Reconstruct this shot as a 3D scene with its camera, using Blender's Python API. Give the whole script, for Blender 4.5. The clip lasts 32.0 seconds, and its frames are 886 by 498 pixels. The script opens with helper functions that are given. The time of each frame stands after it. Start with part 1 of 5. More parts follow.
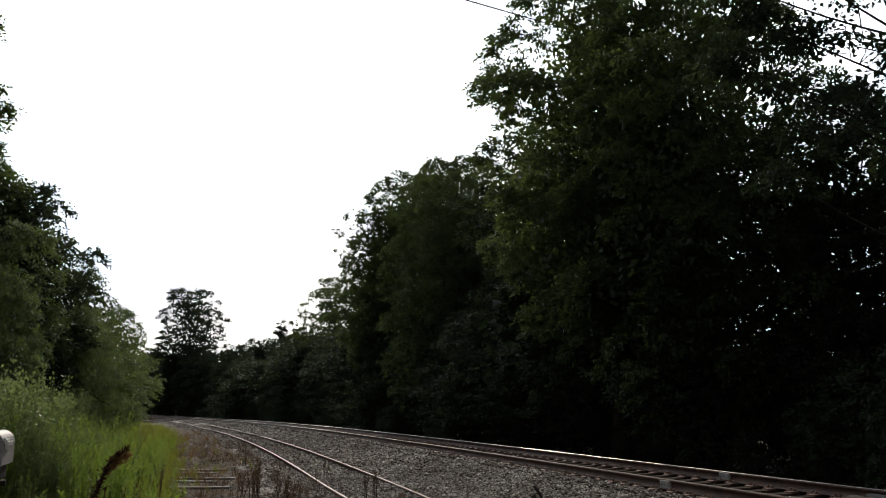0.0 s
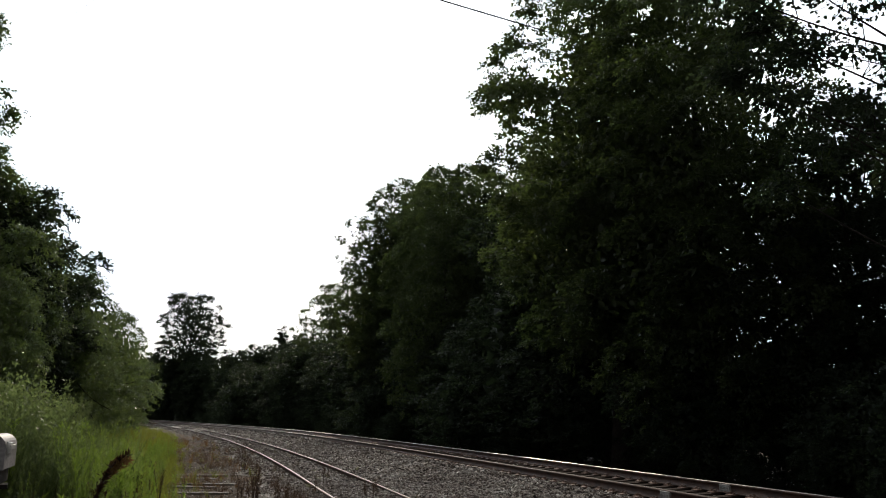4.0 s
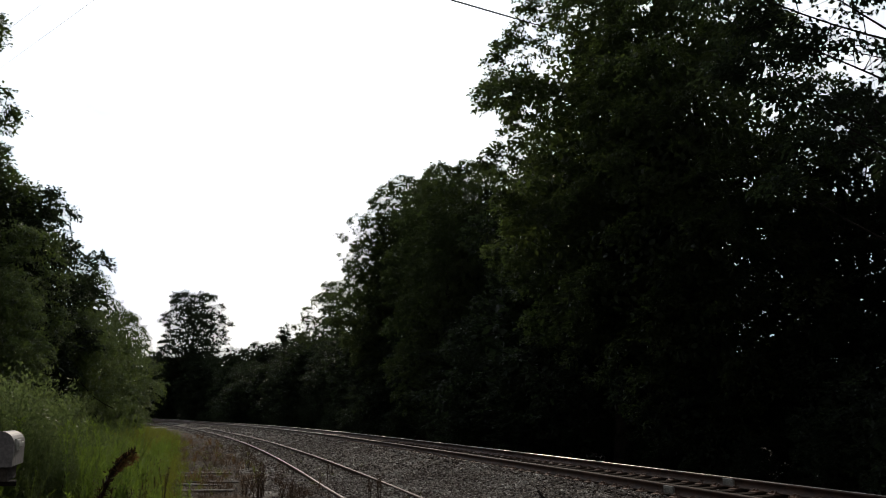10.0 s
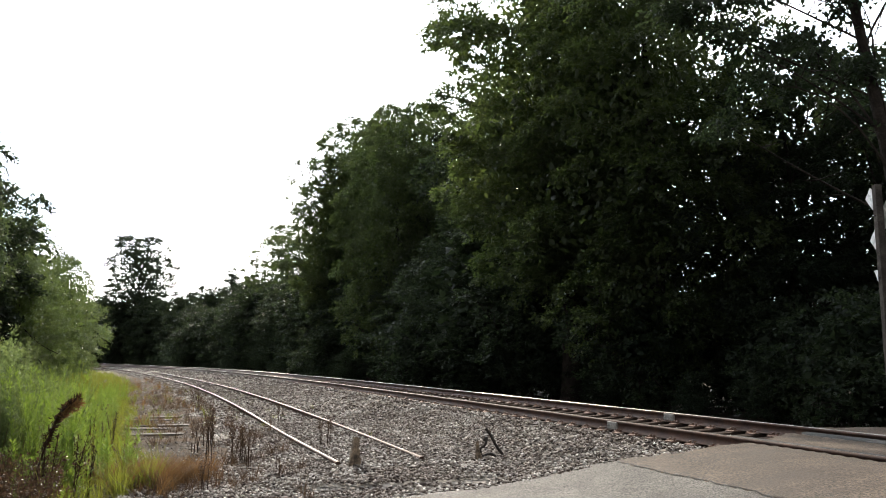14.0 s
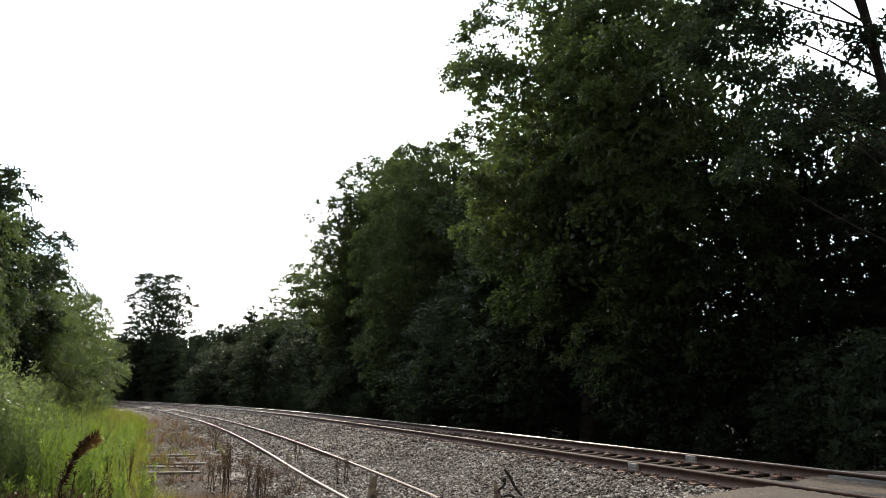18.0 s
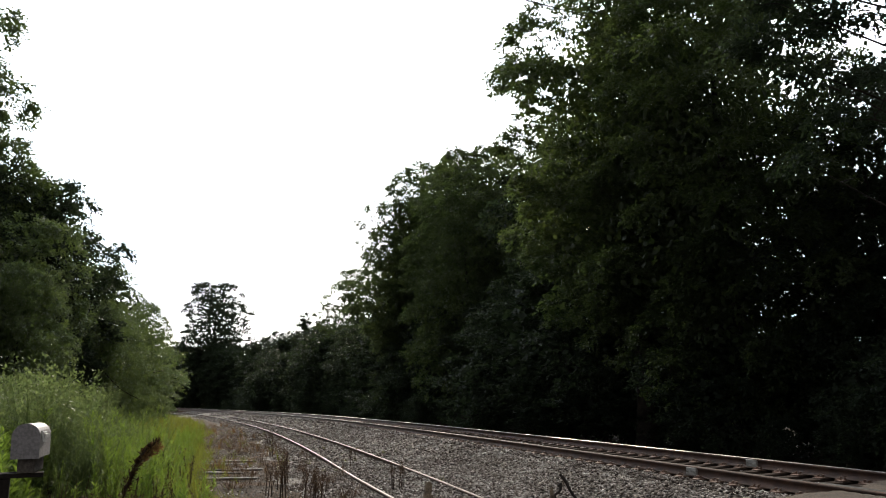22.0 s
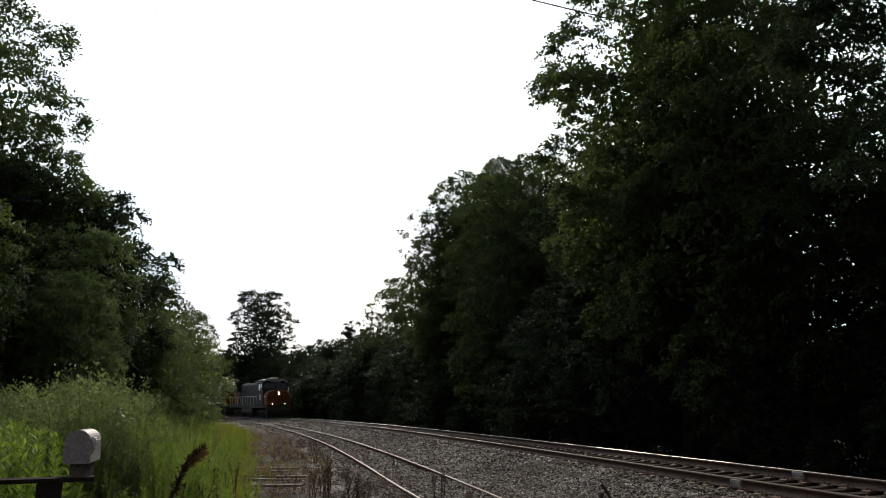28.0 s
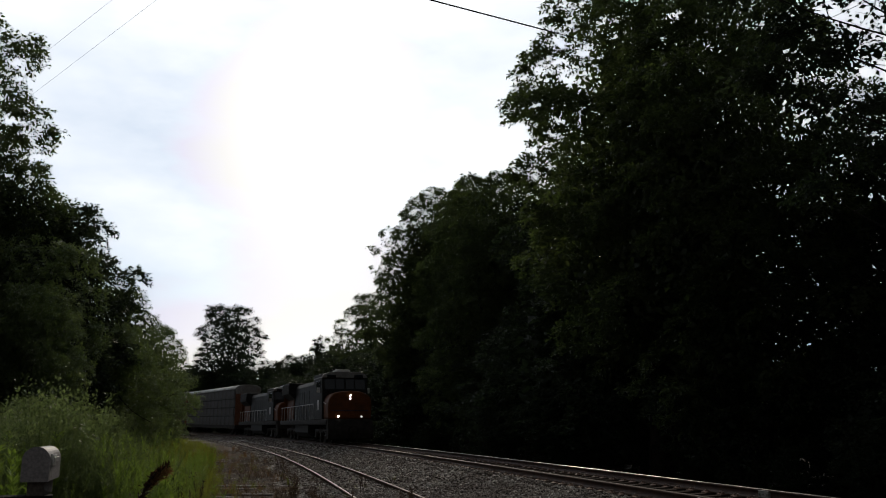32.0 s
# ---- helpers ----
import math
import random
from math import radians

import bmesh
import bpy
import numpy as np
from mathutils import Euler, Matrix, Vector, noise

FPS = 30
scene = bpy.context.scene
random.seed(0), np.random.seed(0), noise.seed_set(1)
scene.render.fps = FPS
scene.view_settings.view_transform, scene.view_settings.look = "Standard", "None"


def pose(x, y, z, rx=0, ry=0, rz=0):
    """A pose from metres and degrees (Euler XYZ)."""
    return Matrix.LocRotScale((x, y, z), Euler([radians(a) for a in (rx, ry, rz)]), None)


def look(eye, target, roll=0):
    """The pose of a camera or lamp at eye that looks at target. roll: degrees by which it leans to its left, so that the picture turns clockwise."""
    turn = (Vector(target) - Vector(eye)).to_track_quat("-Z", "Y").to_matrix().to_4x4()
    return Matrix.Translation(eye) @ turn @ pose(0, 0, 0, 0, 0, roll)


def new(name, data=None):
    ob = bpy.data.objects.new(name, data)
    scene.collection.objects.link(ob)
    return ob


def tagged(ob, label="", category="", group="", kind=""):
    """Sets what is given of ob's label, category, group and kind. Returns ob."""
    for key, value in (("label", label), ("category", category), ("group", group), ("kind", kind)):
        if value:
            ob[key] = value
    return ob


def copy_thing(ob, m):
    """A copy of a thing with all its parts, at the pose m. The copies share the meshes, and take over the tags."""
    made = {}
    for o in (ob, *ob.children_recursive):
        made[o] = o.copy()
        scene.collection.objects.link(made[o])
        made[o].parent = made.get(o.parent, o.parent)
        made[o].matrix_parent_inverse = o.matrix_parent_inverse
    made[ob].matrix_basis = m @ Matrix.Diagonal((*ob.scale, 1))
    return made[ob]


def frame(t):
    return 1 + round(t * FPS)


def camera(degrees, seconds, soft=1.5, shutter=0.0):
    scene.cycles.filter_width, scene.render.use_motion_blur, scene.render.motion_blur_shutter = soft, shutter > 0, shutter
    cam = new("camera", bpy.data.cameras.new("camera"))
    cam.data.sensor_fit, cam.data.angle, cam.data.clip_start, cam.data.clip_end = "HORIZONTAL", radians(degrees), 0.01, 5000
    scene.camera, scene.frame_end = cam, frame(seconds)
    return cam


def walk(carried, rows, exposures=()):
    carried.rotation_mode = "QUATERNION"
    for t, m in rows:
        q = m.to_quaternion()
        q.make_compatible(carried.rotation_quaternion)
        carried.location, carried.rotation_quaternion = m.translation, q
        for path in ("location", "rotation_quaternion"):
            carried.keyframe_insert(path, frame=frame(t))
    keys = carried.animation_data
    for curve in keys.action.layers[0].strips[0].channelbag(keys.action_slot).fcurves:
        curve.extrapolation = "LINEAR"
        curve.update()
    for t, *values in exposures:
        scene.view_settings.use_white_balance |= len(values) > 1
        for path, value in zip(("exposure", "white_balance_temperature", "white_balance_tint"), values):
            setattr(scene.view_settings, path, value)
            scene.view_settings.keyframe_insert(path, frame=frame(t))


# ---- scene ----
EYE = 1.75  # height of the lens over the yard's ground

# seconds, sway in x, y, z (metres), yaw, pitch, roll (degrees)
PATH = [
    (0.0, 0.002, 0.062, 0.005, 2.891, 10.682, 0.174),
    (0.5, -0.01, 0.053, 0.008, 2.981, 10.899, -0.015),
    (1.0, -0.016, 0.053, 0.007, 3.004, 10.871, -0.222),
    (1.5, -0.027, 0.059, 0.003, 3.133, 10.989, -0.174),
    (2.0, -0.021, 0.053, 0.005, 3.297, 11.081, -0.129),
    (2.5, -0.019, 0.048, 0.01, 3.41, 11.161, -0.125),
    (3.0, -0.013, 0.054, 0.008, 3.31, 11.231, -0.304),
    (3.5, -0.012, 0.04, 0.008, 2.887, 11.202, -0.544),
    (5.5, -0.012, 0.049, 0.002, 3.003, 11.217, -0.2),
    (6.0, -0.014, 0.04, 0.006, 2.832, 11.338, -0.264),
    (6.5, -0.028, 0.05, 0.004, 2.545, 11.397, -0.271),
    (7.0, -0.024, 0.033, 0.001, 2.419, 11.377, -0.151),
    (7.5, -0.042, 0.058, -0.003, 2.75, 11.489, -0.27),
    (8.0, -0.034, 0.046, 0.005, 5.5, 11.919, -1.141),
    (8.5, -0.038, 0.038, 0.008, 4.856, 12.08, -0.772),
    (9.0, -0.038, 0.045, -0.007, 3.207, 12.837, -0.59),
    (9.5, -0.028, 0.038, -0.003, 3.653, 12.348, -0.631),
    (10.0, -0.029, 0.017, -0.01, 3.043, 11.014, -0.087),
    (10.5, -0.023, 0.027, -0.001, 1.708, 8.811, 0.296),
    (11.0, -0.005, 0.027, 0.004, -0.126, 8.122, 0.018),
    (11.5, -0.016, 0.003, -0.02, 0.658, 7.14, 0.497),
    (12.0, -0.015, 0.02, 0.004, 0.596, 5.578, 0.312),
    (12.5, -0.007, 0.025, -0.001, -0.218, 5.905, 0.376),
    (13.0, -0.007, 0.024, 0.003, -0.0, 6.35, 0.14),
    (13.5, -0.009, 0.031, 0.001, -0.224, 6.809, 0.371),
    (14.0, -0.006, 0.012, 0.001, -0.277, 7.071, 0.618),
    (14.5, -0.012, 0.009, -0.0, -0.276, 7.294, 0.331),
    (16.5, -0.014, 0.024, -0.001, 0.92, 8.63, 0.302),
    (17.0, -0.026, 0.032, 0.004, 1.103, 9.03, 0.428),
    (17.5, -0.017, 0.02, -0.001, 1.398, 9.392, 0.439),
    (18.0, -0.014, 0.025, -0.007, 0.917, 9.698, 0.272),
    (18.5, -0.012, 0.017, 0.0, 1.39, 9.564, 0.089),
    (19.0, -0.009, 0.024, 0.0, 1.121, 9.648, 0.354),
    (19.5, -0.016, 0.011, -0.002, 1.201, 9.665, 0.411),
    (20.0, -0.012, 0.023, -0.002, 1.247, 9.669, 0.642),
    (20.5, -0.014, 0.014, -0.004, 1.231, 9.772, 0.552),
    (21.0, -0.025, 0.034, 0.001, 1.809, 9.568, 0.372),
    (21.5, -0.026, 0.054, -0.005, 3.057, 9.866, -0.213),
    (22.0, -0.022, 0.025, -0.004, 4.469, 10.049, 0.762),
    (22.5, 0.019, -0.055, -0.007, 5.415, 9.117, 0.763),
    (23.0, 0.034, -0.082, -0.007, 5.827, 8.987, 0.656),
    (23.5, 0.031, -0.086, -0.009, 5.807, 8.831, 0.163),
    (24.0, 0.021, -0.077, -0.007, 5.036, 9.344, 0.143),
    (24.5, 0.025, -0.083, -0.011, 5.308, 9.45, 0.312),
    (25.0, 0.031, -0.075, -0.011, 5.321, 9.925, 0.55),
    (25.5, 0.028, -0.079, -0.012, 5.983, 10.009, 0.577),
    (26.0, 0.028, -0.077, -0.011, 6.566, 10.053, 0.811),
    (26.5, 0.036, -0.083, -0.009, 6.792, 10.572, 0.573),
    (28.5, 0.043, -0.071, 0.007, 7.543, 10.696, 0.447),
    (29.0, 0.052, -0.086, 0.004, 7.459, 10.964, 0.688),
    (29.5, 0.056, -0.083, 0.003, 7.404, 10.912, 0.68),
    (30.0, 0.059, -0.079, 0.004, 7.34, 11.251, 1.045),
    (30.5, 0.069, -0.085, 0.008, 7.312, 11.983, 1.172),
    (31.0, 0.063, -0.071, 0.011, 6.176, 11.943, 0.104),
    (31.5, 0.08, -0.103, 0.009, 5.804, 11.776, -0.213),
    (32.0, 0.039, -0.042, 0.006, 5.336, 11.774, 0.175),
]
cam = camera(55.5, 32.0, soft=0.95, shutter=0.0)
EXPOSURES = [(0.0, -1.08), (7.5, -1.1), (9.0, -1.75), (10.8, -1.6), (12.0, -0.42), (13.0, 0.15), (14.5, 0.35), (17.0, 0.15), (19.0, -0.1), (21.0, -0.35),
             (23.0, -0.62), (26.0, -0.82), (28.5, -1.25), (30.0, -1.7), (32.0, -2.15)]
walk(cam, [(t, pose(x, y, EYE + z, 90 + p, r, w)) for t, x, y, z, w, p, r in PATH], EXPOSURES)

# ---- light ----
SUN_BEARING, SUN_HEIGHT = -13.5, 24.5  # degrees clockwise from +y, and above the horizon
_b, _e = radians(SUN_BEARING), radians(SUN_HEIGHT)
SUN_DIR = Vector((math.sin(_b) * math.cos(_e), math.cos(_b) * math.cos(_e), math.sin(_e)))
world = bpy.data.worlds.new("sky")
scene.world = world
world.use_nodes = True
wn = world.node_tree.nodes
wl = world.node_tree.links
sky = wn.new("ShaderNodeTexSky")
sky.sky_type = "NISHITA"
sky.sun_disc = False
sky.sun_elevation = radians(SUN_HEIGHT)
sky.sun_rotation = radians(SUN_BEARING)
sky.air_density, sky.dust_density, sky.ozone_density = 1.0, 1.5, 1.0
wn["Background"].inputs["Strength"].default_value = 0.15
# thin bright cloud veils the blue
veil = wn.new("ShaderNodeTexNoise")
veil.inputs["Scale"].default_value, veil.inputs["Detail"].default_value, veil.inputs["Roughness"].default_value = 2.2, 6.0, 0.55
wmap = wn.new("ShaderNodeMapping")
wmap.inputs["Scale"].default_value = (1.0, 1.0, 2.6)
wco = wn.new("ShaderNodeTexCoord")
wl.new(wco.outputs["Generated"], wmap.inputs["Vector"])
wl.new(wmap.outputs["Vector"], veil.inputs["Vector"])
vr = wn.new("ShaderNodeValToRGB")
vr.color_ramp.elements[0].position, vr.color_ramp.elements[0].color = 0.35, (21.0, 23.7, 27.6, 1)
vr.color_ramp.elements[1].position, vr.color_ramp.elements[1].color = 0.65, (35.0, 35.5, 36.0, 1)
wl.new(veil.outputs["Fac"], vr.inputs["Fac"])
grey = wn.new("ShaderNodeHueSaturation")
grey.inputs["Saturation"].default_value = 0.12
wl.new(sky.outputs["Color"], grey.inputs["Color"])
# the haze is brightest round the sun and thins out away from it
aim = wn.new("ShaderNodeVectorMath")
aim.operation = "DOT_PRODUCT"
aim.inputs[1].default_value = SUN_DIR
wl.new(wco.outputs["Generated"], aim.inputs[0])
fade = wn.new("ShaderNodeMapRange")
fade.interpolation_type = "SMOOTHSTEP"
for key, v in (("From Min", 0.46), ("From Max", 0.95), ("To Min", 0.07), ("To Max", 1.0)):
    fade.inputs[key].default_value = v
wl.new(aim.outputs["Value"], fade.inputs["Value"])
haze = wn.new("ShaderNodeVectorMath")
haze.operation = "SCALE"
wz = wn.new("ShaderNodeSeparateXYZ")
wl.new(wco.outputs["Generated"], wz.inputs[0])
low = wn.new("ShaderNodeValToRGB")
low.color_ramp.elements[0].position, low.color_ramp.elements[0].color = 0.04, (0.56, 0.67, 0.76, 1)
low.color_ramp.elements[1].position, low.color_ramp.elements[1].color = 0.26, (1, 1, 1, 1)
wl.new(wz.outputs["Z"], low.inputs["Fac"])
thin = wn.new("ShaderNodeVectorMath")
thin.operation = "MULTIPLY"
wl.new(vr.outputs["Color"], thin.inputs[0])
wl.new(low.outputs["Color"], thin.inputs[1])
wl.new(thin.outputs["Vector"], haze.inputs[0])
wl.new(fade.outputs["Result"], haze.inputs["Scale"])
wmix = wn.new("ShaderNodeMix")
wmix.data_type, wmix.blend_type = "RGBA", "LIGHTEN"
wmix.inputs[0].default_value = 1.0
wl.new(grey.outputs["Color"], wmix.inputs[6])
wl.new(haze.outputs["Vector"], wmix.inputs[7])
wl.new(wmix.outputs[2], wn["Background"].inputs["Color"])
sun = new("sun", bpy.data.lights.new("sun", "SUN"))
sun.data.energy, sun.data.angle, sun.data.color = 4.0, radians(0.6), (1.0, 0.87, 0.7)
sun.matrix_world = look(SUN_DIR * 60, (0, 0, 0))

# ---- materials ----


def material(name, rough=0.8, metal=0.0):
    m = bpy.data.materials.new(name)
    m.use_nodes = True
    b = m.node_tree.nodes["Principled BSDF"]
    b.inputs["Roughness"].default_value, b.inputs["Metallic"].default_value = rough, metal
    return m, m.node_tree.nodes, m.node_tree.links, b


def ramp(n, stops):
    r = n.new("ShaderNodeValToRGB")
    while len(r.color_ramp.elements) < len(stops):
        r.color_ramp.elements.new(0.5)
    for e, (at, c) in zip(r.color_ramp.elements, stops):
        e.position, e.color = at, (*c, 1)
    return r


def noise_tex(n, l, scale, detail=4.0, rough=0.6, coords="Object"):
    tc = n.new("ShaderNodeTexCoord")
    t = n.new("ShaderNodeTexNoise")
    t.inputs["Scale"].default_value, t.inputs["Detail"].default_value, t.inputs["Roughness"].default_value = scale, detail, rough
    l.new(tc.outputs[coords], t.inputs["Vector"])
    return t


def mixed(n, l, a, b, factor, mode="MIX"):
    m = n.new("ShaderNodeMix")
    m.data_type, m.blend_type = "RGBA", mode
    for sock, v in ((m.inputs[6], a), (m.inputs[7], b), (m.inputs[0], factor)):
        if hasattr(v, "is_output"):
            l.new(v, sock)
        else:
            sock.default_value = v if isinstance(v, float) else (*v, 1)
    return m.outputs[2]


def bumped(n, l, b, height, strength, distance):
    k = n.new("ShaderNodeBump")
    k.inputs["Strength"].default_value, k.inputs["Distance"].default_value = strength, distance
    l.new(height, k.inputs["Height"])
    l.new(k.outputs["Normal"], b.inputs["Normal"])


def surface(name, dark, light, scale=6.0, fine=60.0, rough=0.8, metal=0.0, bump=0.3, depth=0.01, lo=0.35, hi=0.65, stain=None, speck=(0.72, 1.15)):
    """Two tones by a coarse noise, grain by a fine one, and a relief."""
    m, n, l, b = material(name, rough, metal)
    coarse, grain = noise_tex(n, l, scale), noise_tex(n, l, fine, 3.0)
    r = ramp(n, [(lo, dark), (hi, light)])
    l.new(coarse.outputs["Fac"], r.inputs["Fac"])
    g = ramp(n, [(0.38, (speck[0],) * 3), (0.62, (speck[1],) * 3)])
    l.new(grain.outputs["Fac"], g.inputs["Fac"])
    col = mixed(n, l, r.outputs["Color"], g.outputs["Color"], 1.0, "MULTIPLY")
    if stain:
        s = noise_tex(n, l, scale * 0.3, 5.0)
        sr = ramp(n, [(0.5, (0, 0, 0)), (0.68, (1, 1, 1))])
        l.new(s.outputs["Fac"], sr.inputs["Fac"])
        col = mixed(n, l, col, stain, sr.outputs["Color"])
    l.new(col, b.inputs["Base Color"])
    if bump:
        bumped(n, l, b, grain.outputs["Fac"], bump, depth)
    return m


def foliage(name, dark, light, through_col, translucent=0.45, rough=0.5, gloss=0.2, patch=0.5):
    """Leaves: each island its own tone, light shines through."""
    m, n, l, b = material(name, rough)
    geo = n.new("ShaderNodeNewGeometry")
    r = ramp(n, [(0.0, dark), (1.0, light)])
    l.new(geo.outputs["Random Per Island"], r.inputs["Fac"])
    big = noise_tex(n, l, patch, 3.0)
    g = ramp(n, [(0.36, (0.42, 0.5, 0.42)), (0.64, (1.4, 1.26, 1.08))])
    l.new(big.outputs["Fac"], g.inputs["Fac"])
    col = mixed(n, l, r.outputs["Color"], g.outputs["Color"], 1.0, "MULTIPLY")
    l.new(col, b.inputs["Base Color"])
    b.inputs["Specular IOR Level"].default_value = gloss
    tr = n.new("ShaderNodeBsdfTranslucent")
    tc = mixed(n, l, col, through_col, 0.6)
    l.new(tc, tr.inputs["Color"])
    mx = n.new("ShaderNodeMixShader")
    mx.inputs[0].default_value = translucent
    l.new(b.outputs[0], mx.inputs[1])
    l.new(tr.outputs[0], mx.inputs[2])
    l.new(mx.outputs[0], n["Material Output"].inputs["Surface"])
    return m


M_LEAF = foliage("leaf_green", (0.017, 0.027, 0.017), (0.04, 0.058, 0.031), (0.21, 0.29, 0.06), 0.38, 0.42, 0.3)
# darker copy of the leaf green: the wood's shade is put into its colour
M_LEAF_SHADED = foliage("leaf_shaded_green", (0.013, 0.02, 0.017), (0.027, 0.04, 0.03), (0.085, 0.12, 0.042), 0.36, gloss=0.12)
M_LEAF_LIGHT = foliage("leaf_light_green", (0.024, 0.042, 0.017), (0.07, 0.104, 0.038), (0.25, 0.34, 0.075), 0.43, 0.32, 0.6)
M_WEED = foliage("weed_green", (0.038, 0.064, 0.02), (0.18, 0.24, 0.07), (0.34, 0.45, 0.09), 0.4, 0.35, 0.35, 2.4)
M_WEED_GREY = foliage("weed_grey_green", (0.05, 0.072, 0.032), (0.15, 0.19, 0.085), (0.27, 0.36, 0.11), 0.45, 0.5, 0.25, 2.0)
M_GRASS = foliage("grass_yellow_green", (0.05, 0.068, 0.014), (0.22, 0.23, 0.05), (0.4, 0.45, 0.055), 0.44, patch=3.2)
M_WEED_BRIGHT = foliage("leafy_weed_bright", (0.07, 0.125, 0.02), (0.21, 0.31, 0.06), (0.42, 0.6, 0.07), 0.48, 0.35, 0.4, 2.0)
M_DRY = foliage("dry_weed", (0.1, 0.055, 0.025), (0.2, 0.13, 0.06), (0.3, 0.16, 0.06), 0.4)
M_STALK = foliage("dead_stalk_brown", (0.04, 0.024, 0.018), (0.12, 0.08, 0.05), (0.16, 0.09, 0.05), 0.25)
M_SEED = foliage("dark_seed_heads", (0.02, 0.012, 0.008), (0.05, 0.028, 0.016), (0.1, 0.04, 0.02), 0.2)
M_BARK = surface("bark", (0.014, 0.012, 0.01), (0.042, 0.034, 0.028), 3.0, 25.0, 0.9, bump=0.8, depth=0.03)
M_SOIL = surface("soil", (0.055, 0.042, 0.031), (0.12, 0.098, 0.076), 1.2, 30.0, 0.9, bump=0.6, depth=0.03)
M_ASPHALT = surface("asphalt_grey", (0.08, 0.073, 0.062), (0.135, 0.124, 0.107), 1.6, 46.0, 0.8, bump=0.8, depth=0.02, stain=(0.06, 0.053, 0.044), speck=(0.22, 1.9))
M_ASPHALT_TAN = surface("asphalt_tan", (0.052, 0.035, 0.022), (0.092, 0.064, 0.041), 2.5, 38.0, 0.8, bump=0.7, depth=0.015, stain=(0.06, 0.044, 0.031), speck=(0.28, 1.75))
M_RUST = surface("rusty_steel", (0.04, 0.022, 0.016), (0.09, 0.045, 0.028), 4.0, 50.0, 0.75, 0.3, 0.3, 0.004)
M_RAILTOP = surface("worn_rail_head", (0.26, 0.23, 0.21), (0.36, 0.33, 0.3), 3.0, 40.0, 0.32, 1.0, 0.0)
M_RAILTOP_DULL = surface("dull_rail_head", (0.05, 0.032, 0.027), (0.11, 0.078, 0.066), 3.0, 40.0, 0.55, 0.25, 0.05, 0.001)
M_RAILTOP_NEAR = surface("brown_rail_head", (0.07, 0.055, 0.05), (0.12, 0.098, 0.088), 3.0, 40.0, 0.45, 0.7, 0.0)
M_TIE = surface("tie_wood", (0.016, 0.012, 0.01), (0.055, 0.038, 0.03), 3.0, 40.0, 1.0, bump=0.6, depth=0.01)
M_PLATE = surface("tie_plate_rust", (0.13, 0.075, 0.055), (0.26, 0.165, 0.125), 8.0, 60.0, 0.6, 0.4, 0.3, 0.003)
M_GREYSTEEL = surface("grey_painted_steel", (0.2, 0.2, 0.19), (0.32, 0.31, 0.29), 4.0, 50.0, 0.55, 0.2, 0.1, 0.002)


def matte(*mats):
    for m in mats:
        m.node_tree.nodes["Principled BSDF"].inputs["Specular IOR Level"].default_value = 0.12


matte(M_TIE, M_BARK, M_SOIL, M_RAILTOP_DULL)

# ---- mesh helpers ----


def mesh_of(name, verts, faces, mats, index=None, smooth=False):
    """A mesh from arrays; faces all with the same number of corners, or a list of such arrays."""
    groups = faces if isinstance(faces, list) else [faces]
    groups = [np.asarray(g, dtype=np.int32) for g in groups if len(g)]
    verts = np.asarray(verts, dtype=np.float32)
    me = bpy.data.meshes.new(name)
    me.vertices.add(len(verts))
    me.vertices.foreach_set("co", verts.ravel())
    loops = np.concatenate([g.ravel() for g in groups])
    totals = np.concatenate([np.full(len(g), g.shape[1], np.int32) for g in groups])
    me.loops.add(len(loops))
    me.loops.foreach_set("vertex_index", loops)
    me.polygons.add(len(totals))
    me.polygons.foreach_set("loop_start", np.concatenate([[0], np.cumsum(totals)[:-1]]).astype(np.int32))
    me.polygons.foreach_set("loop_total", totals)
    for m in mats if isinstance(mats, (list, tuple)) else [mats]:
        me.materials.append(m)
    if index is not None:
        me.polygons.foreach_set("material_index", np.asarray(index, np.int32))
    if smooth:
        me.polygons.foreach_set("use_smooth", np.ones(len(totals), bool))
    me.update(calc_edges=True)
    return me


def part(name, me, mats, parent=None, label=""):
    """Links a mesh or a bmesh as one object, under a thing if given."""
    if isinstance(me, bmesh.types.BMesh):
        bm, me = me, bpy.data.meshes.new(name)
        bm.to_mesh(me)
        bm.free()
    if mats is not None and not me.materials:
        for m in mats if isinstance(mats, (list, tuple)) else [mats]:
            me.materials.append(m)
    ob = new(name, me)
    if parent is not None:
        ob.parent = parent
    return tagged(ob, label)


def box(bm, x0, x1, y0, y1, z0, z1, bevel=0.0, m=None, mat=0):
    r = bmesh.ops.create_cube(bm, size=1.0)
    vs = r["verts"]
    bmesh.ops.transform(bm, verts=vs, matrix=Matrix.LocRotScale(((x0 + x1) / 2, (y0 + y1) / 2, (z0 + z1) / 2), None, (x1 - x0, y1 - y0, z1 - z0)))
    if bevel:
        es = list({e for v in vs for e in v.link_edges})
        q = bmesh.ops.bevel(bm, geom=es, offset=bevel, segments=2, affect="EDGES", profile=0.5)
        vs = list({v for f in q["faces"] for v in f.verts} | {v for v in vs if v.is_valid})
    if m is not None:
        bmesh.ops.transform(bm, verts=vs, matrix=m)
    for f in {f for v in vs for f in v.link_faces}:
        f.material_index = mat
    return bm


def boxes(*args, bevel=0.0):
    bm = bmesh.new()
    for a in args:
        box(bm, *a, bevel=bevel)
    return bm


